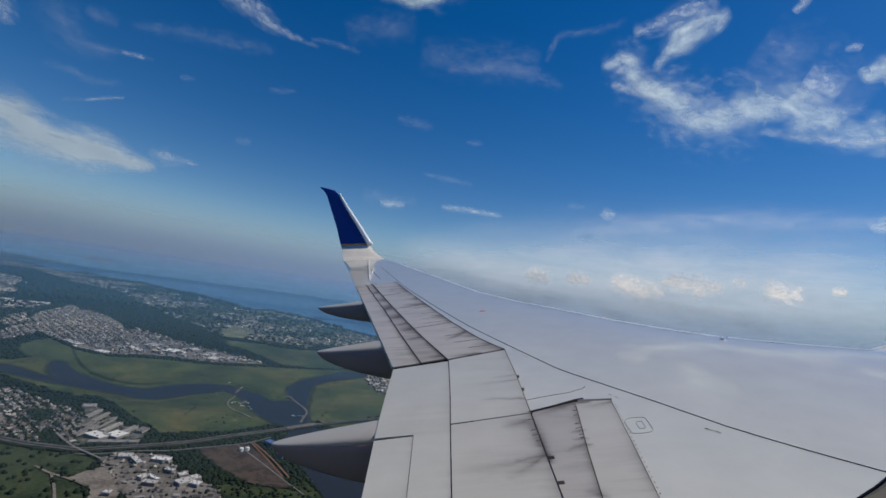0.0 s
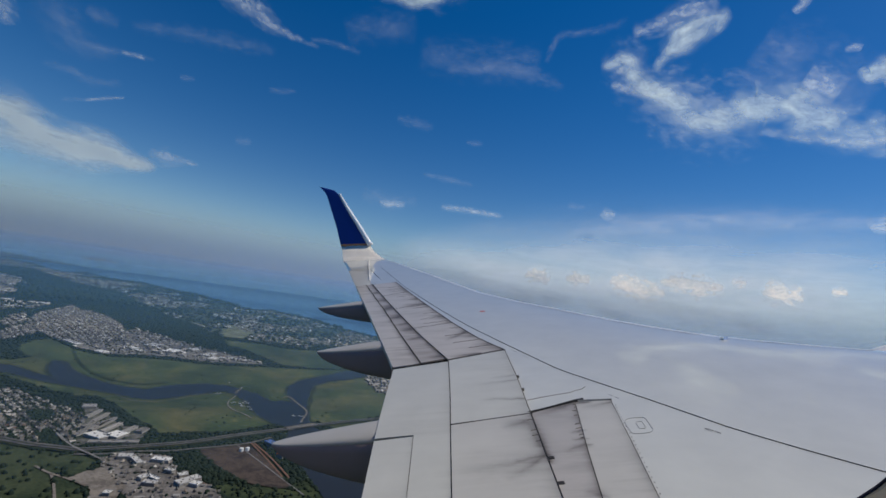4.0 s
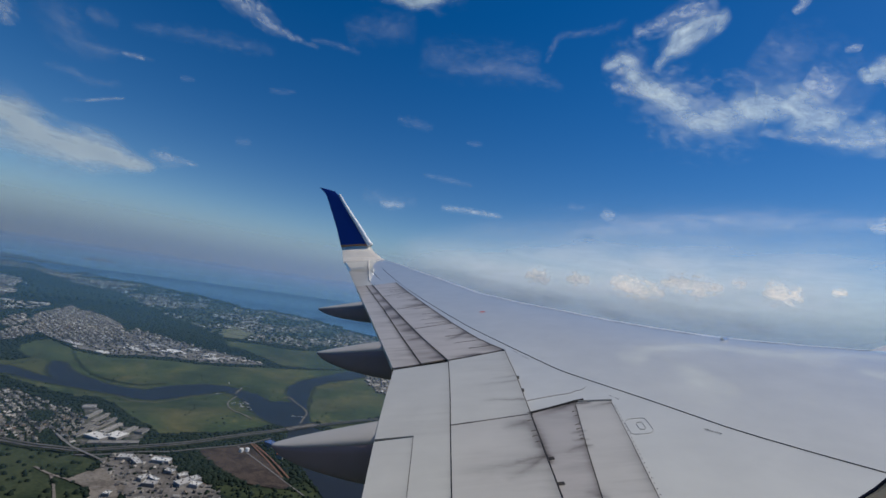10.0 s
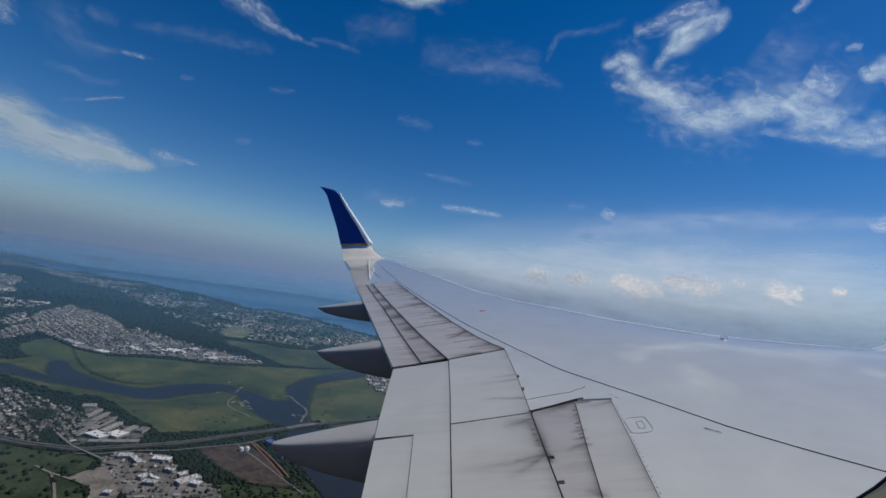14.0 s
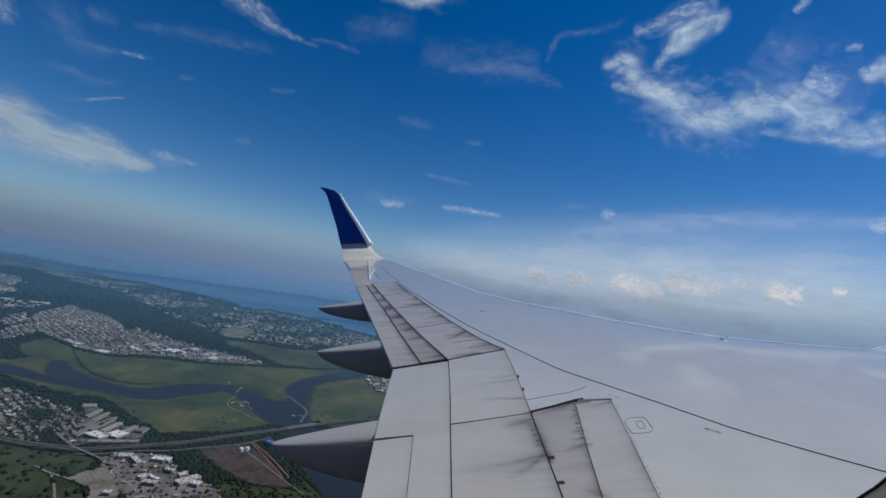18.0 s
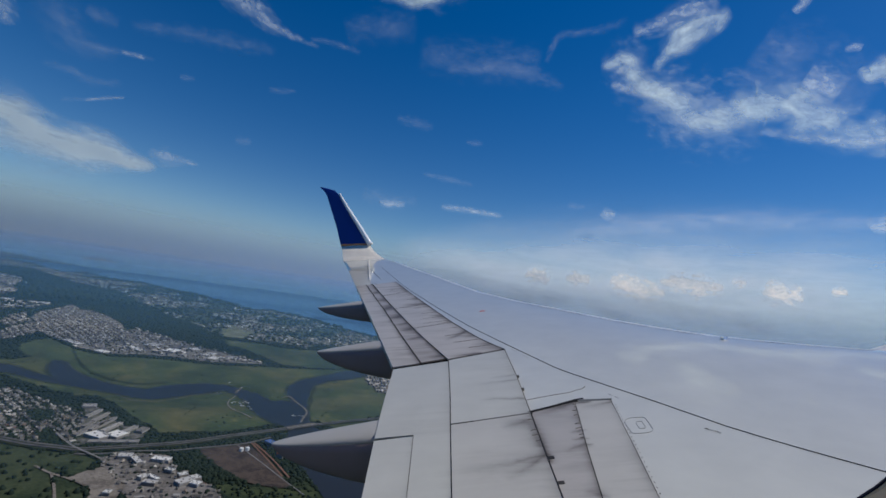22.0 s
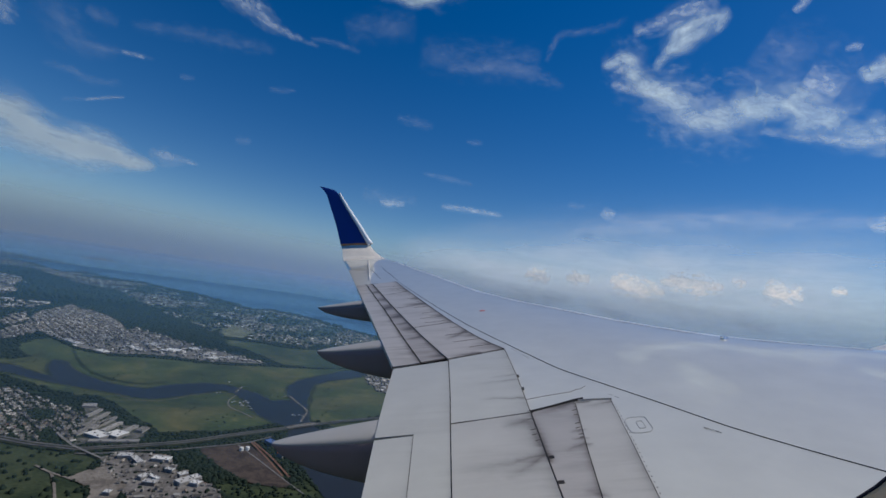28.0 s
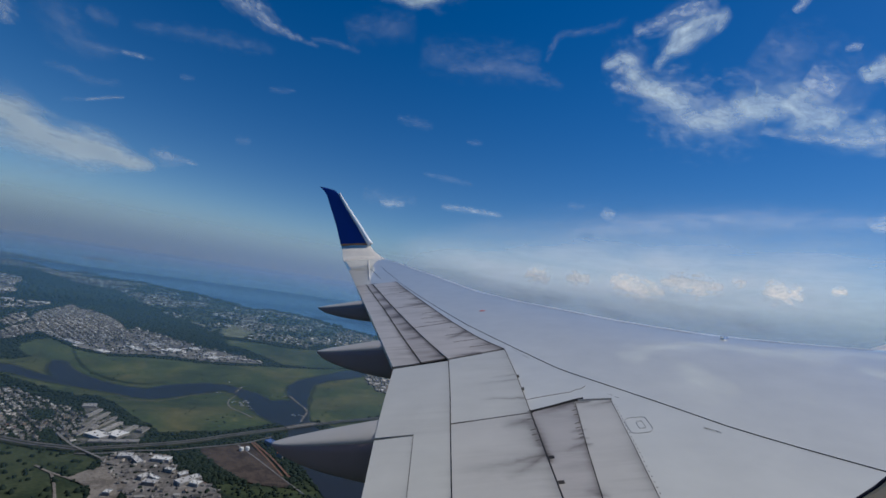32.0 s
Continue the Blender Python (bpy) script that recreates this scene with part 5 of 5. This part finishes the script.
def boat(x, y, turn, n):
    """A moored boat: hull with a pointed bow and a small cabin."""
    rings = [[(px, -w, 0.3), (px, -w * 1.2, 1.0), (px, w * 1.2, 1.0), (px, w, 0.3)] for px, w in ((-n, 0.28 * n), (0.1 * n, 0.3 * n), (0.7 * n, 0.18 * n), (n, 0.03 * n))]
    v, f = loft(rings)
    hull = outward(mesh_object("boat", v, f, FLAT_ROOF))
    v, f = loft([[(px, -0.17 * n, 1.0), (px + 0.05 * n, -0.15 * n, 1.5), (px + 0.05 * n, 0.15 * n, 1.5), (px, 0.17 * n, 1.0)] for px in (-0.5 * n, 0.2 * n)])
    outward(mesh_object("cabin", v, f, WALL1, hull))
    hull.matrix_basis = pose(x, y, 0.9, 0, 0, turn)
    return tagged(hull, "small white boat moored at the landing", "boat", "moored boats")


boats = random.Random(8)
for x, y in ((-269, 687), (-260, 686), (-252, 681), (-251, 695), (-263, 702), (-244, 676), (-257, 694), (-238, 668), (-309, 725), (-326, 797), (-167, 673), (-174, 669)):
    for k in range(2):
        boat(x + boats.uniform(-4, 4), y + boats.uniform(-4, 4), boats.uniform(0, 180), boats.uniform(1.2, 2.2))


def tank(x, y, r, h):
    v, f = loft([[(q * math.cos(a), q * math.sin(a), z) for a in np.linspace(0, math.tau, 25)[:-1]] for q, z in ((r, 0), (r, h), (r * 0.94, h + 0.12), (r * 0.5, h + 0.5), (r * 0.08, h + 0.6))])
    body = outward(mesh_object("storage_tank", v, f, mat("tank_paint", (0.74, 0.73, 0.70), 0.5)[0]))
    v, f = loft([[(px, -r - 0.25, z), (px, -r - 0.02, z)] for px, z in ((-0.25, 0.1), (0.25, 0.1), (0.25, h), (-0.25, h))], True, True)
    outward(mesh_object("ladder", v, f, ROAD, body))
    body.matrix_basis = pose(x, y, 1.0)
    return tagged(body, "round white storage tank in the brown yard", "storage tank", "storage tanks")


for x, y in ((-186, 518), (-181, 522)):
    tank(x, y, 2.2, 3.2)

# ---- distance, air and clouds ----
# backdrop sea glows by itself; the gradient imitates haze paling it towards the horizon
SEA_GLOW, _nt, _b = mat("glowing_sea_backdrop", (0.004, 0.01, 0.02), 0.9, spec=0.0)
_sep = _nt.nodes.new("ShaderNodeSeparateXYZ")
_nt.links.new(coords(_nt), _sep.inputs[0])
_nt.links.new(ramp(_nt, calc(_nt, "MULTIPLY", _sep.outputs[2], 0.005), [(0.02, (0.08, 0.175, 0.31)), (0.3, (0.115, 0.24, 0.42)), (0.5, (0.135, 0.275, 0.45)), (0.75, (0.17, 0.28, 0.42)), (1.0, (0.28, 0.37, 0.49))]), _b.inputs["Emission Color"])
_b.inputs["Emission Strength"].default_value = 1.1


def ring_wall(name, r, z0, z1, material, label, category, n=96, rows=8, lean=0.0):
    """A ring round the plain; lean: how far it comes inwards for each metre up."""
    base_r, rings = r, []
    for i in range(rows + 1):
        z = z0 + (z1 - z0) * i / rows
        r = base_r - lean * (z - z0)
        rings.append([(r * math.cos(math.tau * k / n), r * math.sin(math.tau * k / n), z) for k in range(n)])
    v, f = loft(rings, True, False)
    ob = mesh_object(name, v, f, material, None, "", True)
    return tagged(ob, label, category, kind="structure")


BAY, _nt, _b = mat("bay_water", (0.055, 0.15, 0.29), 0.5, spec=0.3)
bump(_nt, _b, noise_of(_nt, coords(_nt), 0.03, 5), 0.2, 3.0)
area("bay", BAY_OUTLINE, 1.4, BAY, "blue bay water beyond the coast houses", "water", 14)
ring_wall("backdrop", R_FAR + 20, -5, EYE_Z + 1, SEA_GLOW, "glowing backdrop of the far blue bay, haze in its gradient", "backdrop", rows=2)
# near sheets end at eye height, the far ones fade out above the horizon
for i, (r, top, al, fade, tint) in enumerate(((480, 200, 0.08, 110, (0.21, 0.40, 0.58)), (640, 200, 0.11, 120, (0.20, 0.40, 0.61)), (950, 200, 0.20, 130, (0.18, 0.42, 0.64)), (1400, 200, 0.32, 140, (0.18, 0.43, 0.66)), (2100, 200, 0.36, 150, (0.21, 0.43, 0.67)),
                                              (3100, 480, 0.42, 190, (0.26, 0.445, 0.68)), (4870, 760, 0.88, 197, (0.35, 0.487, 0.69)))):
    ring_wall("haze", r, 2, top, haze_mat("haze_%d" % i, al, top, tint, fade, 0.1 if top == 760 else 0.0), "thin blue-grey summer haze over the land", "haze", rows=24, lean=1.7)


def far_shore(name, az0, az1, z0, z1, material, label, seed):
    """A far strip of land at the edge of the plain, with an uneven skyline."""
    r, n = 4890.0, 40
    rnd = random.Random(seed)
    rings = []
    for i in range(n + 1):
        a = radians(az0 + (az1 - az0) * i / n)
        t = i / n
        h = z0 + (z1 - z0) * min(1.0, 4 * t, (1.3 if z1 - z0 > 100 else 4) * (1 - t)) * rnd.uniform(0.85, 1.04)
        rings.append([(r * math.sin(a), r * math.cos(a), z0), (r * math.sin(a), r * math.cos(a), h), ((r + 20) * math.sin(a), (r + 20) * math.cos(a), h), ((r + 20) * math.sin(a), (r + 20) * math.cos(a), z0)])
    v, f = loft(rings)
    return tagged(outward(mesh_object(name, v, f, material)), label, "shore", kind="structure")


# bluish haze is mixed into the far shore's own colour
HAZED_LAND = ground_mat("hazed_far_land", (0.05, 0.075, 0.085), (0.17, 0.17, 0.165), 0.015)
far_shore("far_shore", -60, -36.5, -2, 112, HAZED_LAND, "far low shore across the bay, haze mixed into its colour", 3)
far_shore("far_shore", -38.2, -35.1, 66, 92, ground_mat("far_sand", (0.25, 0.22, 0.19), (0.6, 0.52, 0.44), 0.03), "sandy far headland in the bay", 4)

# clouds along middle lines: azimuth, elevation and half width in degrees
LABELS = {"halo": "thin feathered fringe of white ice cloud", "film": "thin milky film of cloud above the haze", "bank": "dense grey-white cloud bank with a feathered tail", "bright": "bright white drawn-out cloud with feathered edges", "streak": "ragged streak of white ice cloud", "wisp": "faint thin wisp of high cloud", "mist": "barely visible high haze around the clouds", "veil": "pale milky cloud veil low in the sky", "puff": "small cream heaped cloud low over the haze"}
FAR = {"bright": 3400, "bank": 3450, "halo": 3520, "film": 4000, "streak": 3300, "wisp": 3600, "mist": 3800, "veil": 3560, "puff": 2650}
made = []


def aim(az, el):
    az, el = radians(az), radians(el)
    return Vector((math.sin(az) * math.cos(el), math.cos(az) * math.cos(el), math.sin(el)))


def ribbon(kind, *rows):
    r = FAR[kind] + (len(made) * 37) % 110
    ctrl = [(aim(a, e), w) for a, e, w in rows]
    fine = []
    for i in range(len(ctrl) - 1):
        (p0, a0), (p1, a1), (p2, a2), (p3, a3) = (ctrl[max(0, min(len(ctrl) - 1, i + k))] for k in (-1, 0, 1, 2))
        for k in range(6):
            t = k / 6
            fine.append((0.5 * (2 * p1 + (p2 - p0) * t + (2 * p0 - 5 * p1 + 4 * p2 - p3) * t * t + (3 * p1 - p0 - 3 * p2 + p3) * t ** 3), a1 + (a2 - a1) * t))
    fine.append(ctrl[-1])
    d = sum((p for p, _ in fine), Vector()).normalized()
    u = fine[-1][0] - fine[0][0]
    u = (u - d * u.dot(d)).normalized()
    v = d.cross(u)
    # the sheet leans towards the level, as a cloud deck lies
    lie = (d + Vector((0, 0, 1.3))).normalized()
    nv = 10
    vs, uvs, fs = [], [], []
    for i, (p, w) in enumerate(fine):
        p = p.normalized()
        tan = (fine[min(i + 1, len(fine) - 1)][0] - fine[max(i - 1, 0)][0]).normalized()
        side = p.cross(tan).normalized()
        for j in range(nv + 1):
            s = 2 * j / nv - 1
            q = (p + side * (s * 1.9 * math.tan(radians(w)))).normalized()
            lump = noise.noise(Vector((i * 0.21, s * 2, len(made) * 3.1))) * r * math.tan(radians(w)) * 0.12
            far = min(4750.0, r * max(0.7, min(1.35, d.dot(lie) / max(0.05, q.dot(lie)))) + lump)
            g = q * far - d * r
            vs.append((g.dot(u), g.dot(v), g.dot(d)))
            uvs.append((i / (len(fine) - 1), j / nv))
    for i in range(len(fine) - 1):
        for j in range(nv):
            k = i * (nv + 1) + j
            fs.append((k, k + 1, k + nv + 2, k + nv + 1))
    ob = mesh_object("cloud", vs, fs, CLOUDS[kind], None, "", True, uvs)
    m = Matrix((u, v, d)).transposed().to_4x4()
    m.translation = d * r + Vector((0, 0, EYE_Z))
    ob.matrix_basis = m
    made.append(ob)
    return tagged(ob, LABELS[kind], "cloud", "clouds")


ribbon("bright", (16.7, 29.2, 0.30), (18.2, 29.4, 0.53), (19.7, 29.7, 0.87), (20.9, 28.1, 0.82), (23.8, 26.2, 1.18), (26.8, 24.4, 1.59), (29.2, 23.3, 1.52), (31.9, 23.5, 1.59), (34.2, 24.1, 1.87))
ribbon("bright", (31.7, 26.0, 1.00), (33.4, 24.5, 1.88), (35.2, 24.6, 1.84), (37.5, 23.5, 1.92), (40.3, 22.1, 1.77), (43.3, 20.6, 1.51), (46.0, 19.9, 1.26))
ribbon("bright", (23.1, 28.4, 0.29), (24.2, 29.9, 0.67), (25.4, 31.1, 1.42), (27.3, 32.1, 1.38), (29.1, 32.8, 0.93), (30.8, 33.5, 0.60))
ribbon("streak", (20.0, 32.5, 0.55), (23.0, 32.9, 0.86), (26.0, 33.9, 1.04), (29.6, 34.4, 1.11))
ribbon("streak", (18.2, 27.3, 0.36), (19.6, 26.9, 0.54), (21.6, 26.6, 0.54), (24.2, 26.1, 0.47))
ribbon("streak", (34.1, 22.0, 0.45), (37.1, 21.1, 0.44), (40.4, 20.4, 0.42), (43.3, 19.9, 0.40), (45.6, 19.7, 0.39))
ribbon("mist", (33.0, 29.6, 2.61), (36.7, 27.5, 3.09), (39.7, 25.0, 3.06), (43.2, 23.0, 2.97))
ribbon("wisp", (30.2, 27.7, 0.44), (32.2, 27.3, 0.65), (34.3, 26.5, 0.64))
ribbon("streak", (37.8, 26.3, 1.14), (39.2, 25.6, 1.53), (41.0, 24.6, 1.11))
ribbon("bright", (42.3, 26.6, 0.24), (43.0, 25.7, 0.48), (43.9, 26.0, 0.95), (45.4, 25.9, 1.21))
ribbon("streak", (41.0, 28.4, 0.29), (41.8, 28.4, 0.38), (42.4, 28.2, 0.24))
ribbon("streak", (36.6, 32.3, 0.24), (37.3, 32.8, 0.48), (37.8, 33.4, 0.47))
ribbon("wisp", (34.0, 30.5, 0.72), (35.9, 29.4, 0.71), (36.9, 28.7, 0.41))
ribbon("bank", (-49.1, 10.0, 2.31), (-47.0, 9.9, 2.31), (-44.4, 9.5, 1.92), (-41.5, 9.1, 1.70), (-38.4, 9.2, 1.67), (-35.4, 8.9, 0.81), (-33.4, 9.1, 0.30))
ribbon("wisp", (-47.7, 11.6, 0.75), (-45.8, 12.0, 0.97), (-44.6, 11.8, 0.80), (-43.5, 11.0, 0.61))
ribbon("streak", (-34.6, 10.6, 0.41), (-33.1, 10.2, 0.89), (-31.5, 10.3, 0.42), (-29.7, 10.3, 0.18))
ribbon("wisp", (-44.5, 6.1, 0.71), (-41.8, 6.3, 0.74), (-39.2, 6.5, 0.55))
ribbon("streak", (-32.5, 28.8, 0.80), (-29.4, 28.1, 0.94), (-27.5, 28.0, 1.06), (-25.6, 27.2, 0.93), (-24.0, 26.8, 0.45), (-21.8, 26.6, 0.29), (-19.4, 26.4, 0.23))
ribbon("mist", (-44.9, 21.5, 1.37), (-43.5, 19.7, 1.53), (-41.6, 18.6, 1.00), (-38.8, 18.9, 0.52))
ribbon("wisp", (-42.2, 21.7, 0.48), (-40.8, 21.6, 0.64), (-39.3, 21.6, 0.45))
ribbon("wisp", (-38.5, 21.8, 0.51), (-33.5, 23.2, 0.64), (-29.1, 23.9, 0.78), (-24.1, 24.6, 0.52))
ribbon("wisp", (-43.3, 18.4, 0.39), (-41.1, 18.7, 0.35), (-38.4, 19.2, 0.31), (-35.7, 19.6, 0.22))
ribbon("streak", (-38.7, 19.2, 0.16), (-37.7, 19.3, 0.21), (-36.6, 19.4, 0.16))
ribbon("wisp", (-44.3, 15.8, 0.29), (-42.1, 15.9, 0.40), (-40.5, 15.6, 0.42), (-37.9, 16.3, 0.32))
ribbon("streak", (-40.6, 13.6, 0.13), (-39.1, 14.4, 0.19), (-37.5, 15.1, 0.11))
ribbon("wisp", (-42.4, 13.0, 0.21), (-40.6, 13.7, 0.16), (-38.9, 14.5, 0.16))
ribbon("streak", (-48.7, 19.4, 0.87), (-47.7, 19.0, 0.89), (-46.9, 17.7, 0.46))
ribbon("wisp", (-33.3, 18.8, 0.22), (-32.5, 18.9, 0.28), (-31.8, 19.1, 0.17))
ribbon("wisp", (-24.2, 20.4, 0.24), (-22.7, 20.7, 0.30), (-21.1, 21.1, 0.18))
ribbon("wisp", (-26.7, 14.0, 0.37), (-25.8, 14.1, 0.50), (-24.9, 14.3, 0.32))
ribbon("wisp", (-20.8, 27.0, 0.23), (-17.6, 27.3, 0.35), (-14.3, 27.1, 0.24))
ribbon("mist", (-16.7, 28.5, 0.92), (-12.7, 30.3, 1.38), (-7.6, 31.1, 1.04))
ribbon("bright", (-16.3, 36.0, 2.02), (-11.8, 36.2, 2.58), (-7.4, 37.1, 3.11), (-2.3, 38.6, 2.54))
ribbon("bright", (-12.0, 33.9, 0.65), (-8.3, 34.0, 0.82), (-4.7, 35.2, 0.65))
ribbon("wisp", (-3.5, 27.4, 0.37), (0.6, 27.9, 0.49), (5.1, 28.3, 0.61), (9.3, 27.8, 0.74), (12.7, 26.7, 0.31))
ribbon("mist", (-7.1, 28.5, 1.33), (1.2, 28.8, 1.83), (9.4, 29.0, 1.57))
ribbon("wisp", (9.8, 29.3, 0.24), (10.3, 30.7, 0.35), (11.0, 32.0, 0.35), (12.5, 32.5, 0.34), (16.0, 32.8, 0.39), (19.6, 33.8, 0.38))
ribbon("wisp", (-8.5, 20.9, 0.39), (-6.0, 20.8, 0.60), (-3.5, 20.6, 0.40))
ribbon("wisp", (0.9, 19.5, 0.27), (2.1, 19.5, 0.34), (3.2, 19.6, 0.20))
ribbon("wisp", (-4.1, 14.9, 0.21), (-0.9, 14.7, 0.35), (2.7, 14.4, 0.28))
ribbon("streak", (-9.0, 10.6, 0.28), (-7.4, 10.5, 0.49), (-5.6, 10.8, 0.35))
ribbon("mist", (-11.3, 11.3, 0.69), (-7.6, 10.9, 0.99), (-4.1, 11.7, 0.71))
ribbon("streak", (-1.2, 11.2, 0.36), (1.3, 11.2, 0.43), (4.0, 11.2, 0.35), (7.1, 11.0, 0.21))
ribbon("wisp", (14.8, 13.3, 0.34), (15.8, 13.2, 0.34), (16.9, 13.2, 0.20))
ribbon("streak", (18.7, 12.4, 0.27), (19.6, 12.6, 0.60), (20.5, 12.5, 0.27))
ribbon("streak", (43.6, 11.9, 0.42), (44.5, 12.4, 0.82), (45.8, 12.3, 0.80))
ribbon("veil", (-7.0, 2.8, 2.48), (5.2, 3.0, 4.97), (18.9, 3.8, 6.40), (30.7, 4.5, 6.43), (40.3, 4.8, 5.99), (48.1, 5.0, 5.49))
ribbon("film", (14.8, 10.1, 0.83), (24.4, 11.8, 1.04), (33.8, 12.8, 1.07), (41.2, 12.7, 0.86), (46.5, 12.0, 0.69))
ribbon("puff", (10.7, 4.5, 0.56), (12.0, 4.2, 0.98), (13.9, 4.1, 0.56))
ribbon("puff", (15.5, 4.5, 0.48), (17.0, 4.5, 0.82), (18.5, 4.4, 0.47))
ribbon("puff", (20.6, 5.0, 0.67), (22.3, 4.6, 1.26), (24.5, 4.1, 1.11), (26.8, 4.2, 0.57))
ribbon("puff", (25.9, 5.3, 0.58), (27.9, 5.4, 1.01), (30.1, 5.2, 1.05), (32.5, 5.0, 0.60))
ribbon("puff", (32.9, 6.1, 0.36), (33.6, 6.1, 0.54), (34.3, 6.0, 0.36))
ribbon("puff", (35.7, 6.0, 0.58), (36.9, 5.5, 1.20), (38.1, 5.2, 0.96), (39.2, 5.0, 0.39))
ribbon("puff", (41.1, 6.0, 0.27), (41.7, 5.9, 0.43), (42.3, 6.0, 0.27))
ribbon("halo", (16.7, 29.2, 0.82), (18.2, 29.4, 1.26), (19.7, 29.7, 1.90), (20.9, 28.1, 1.81), (23.8, 26.2, 2.49), (26.8, 24.4, 3.27), (29.2, 23.3, 3.14), (31.9, 23.5, 3.27), (34.2, 24.1, 3.80))
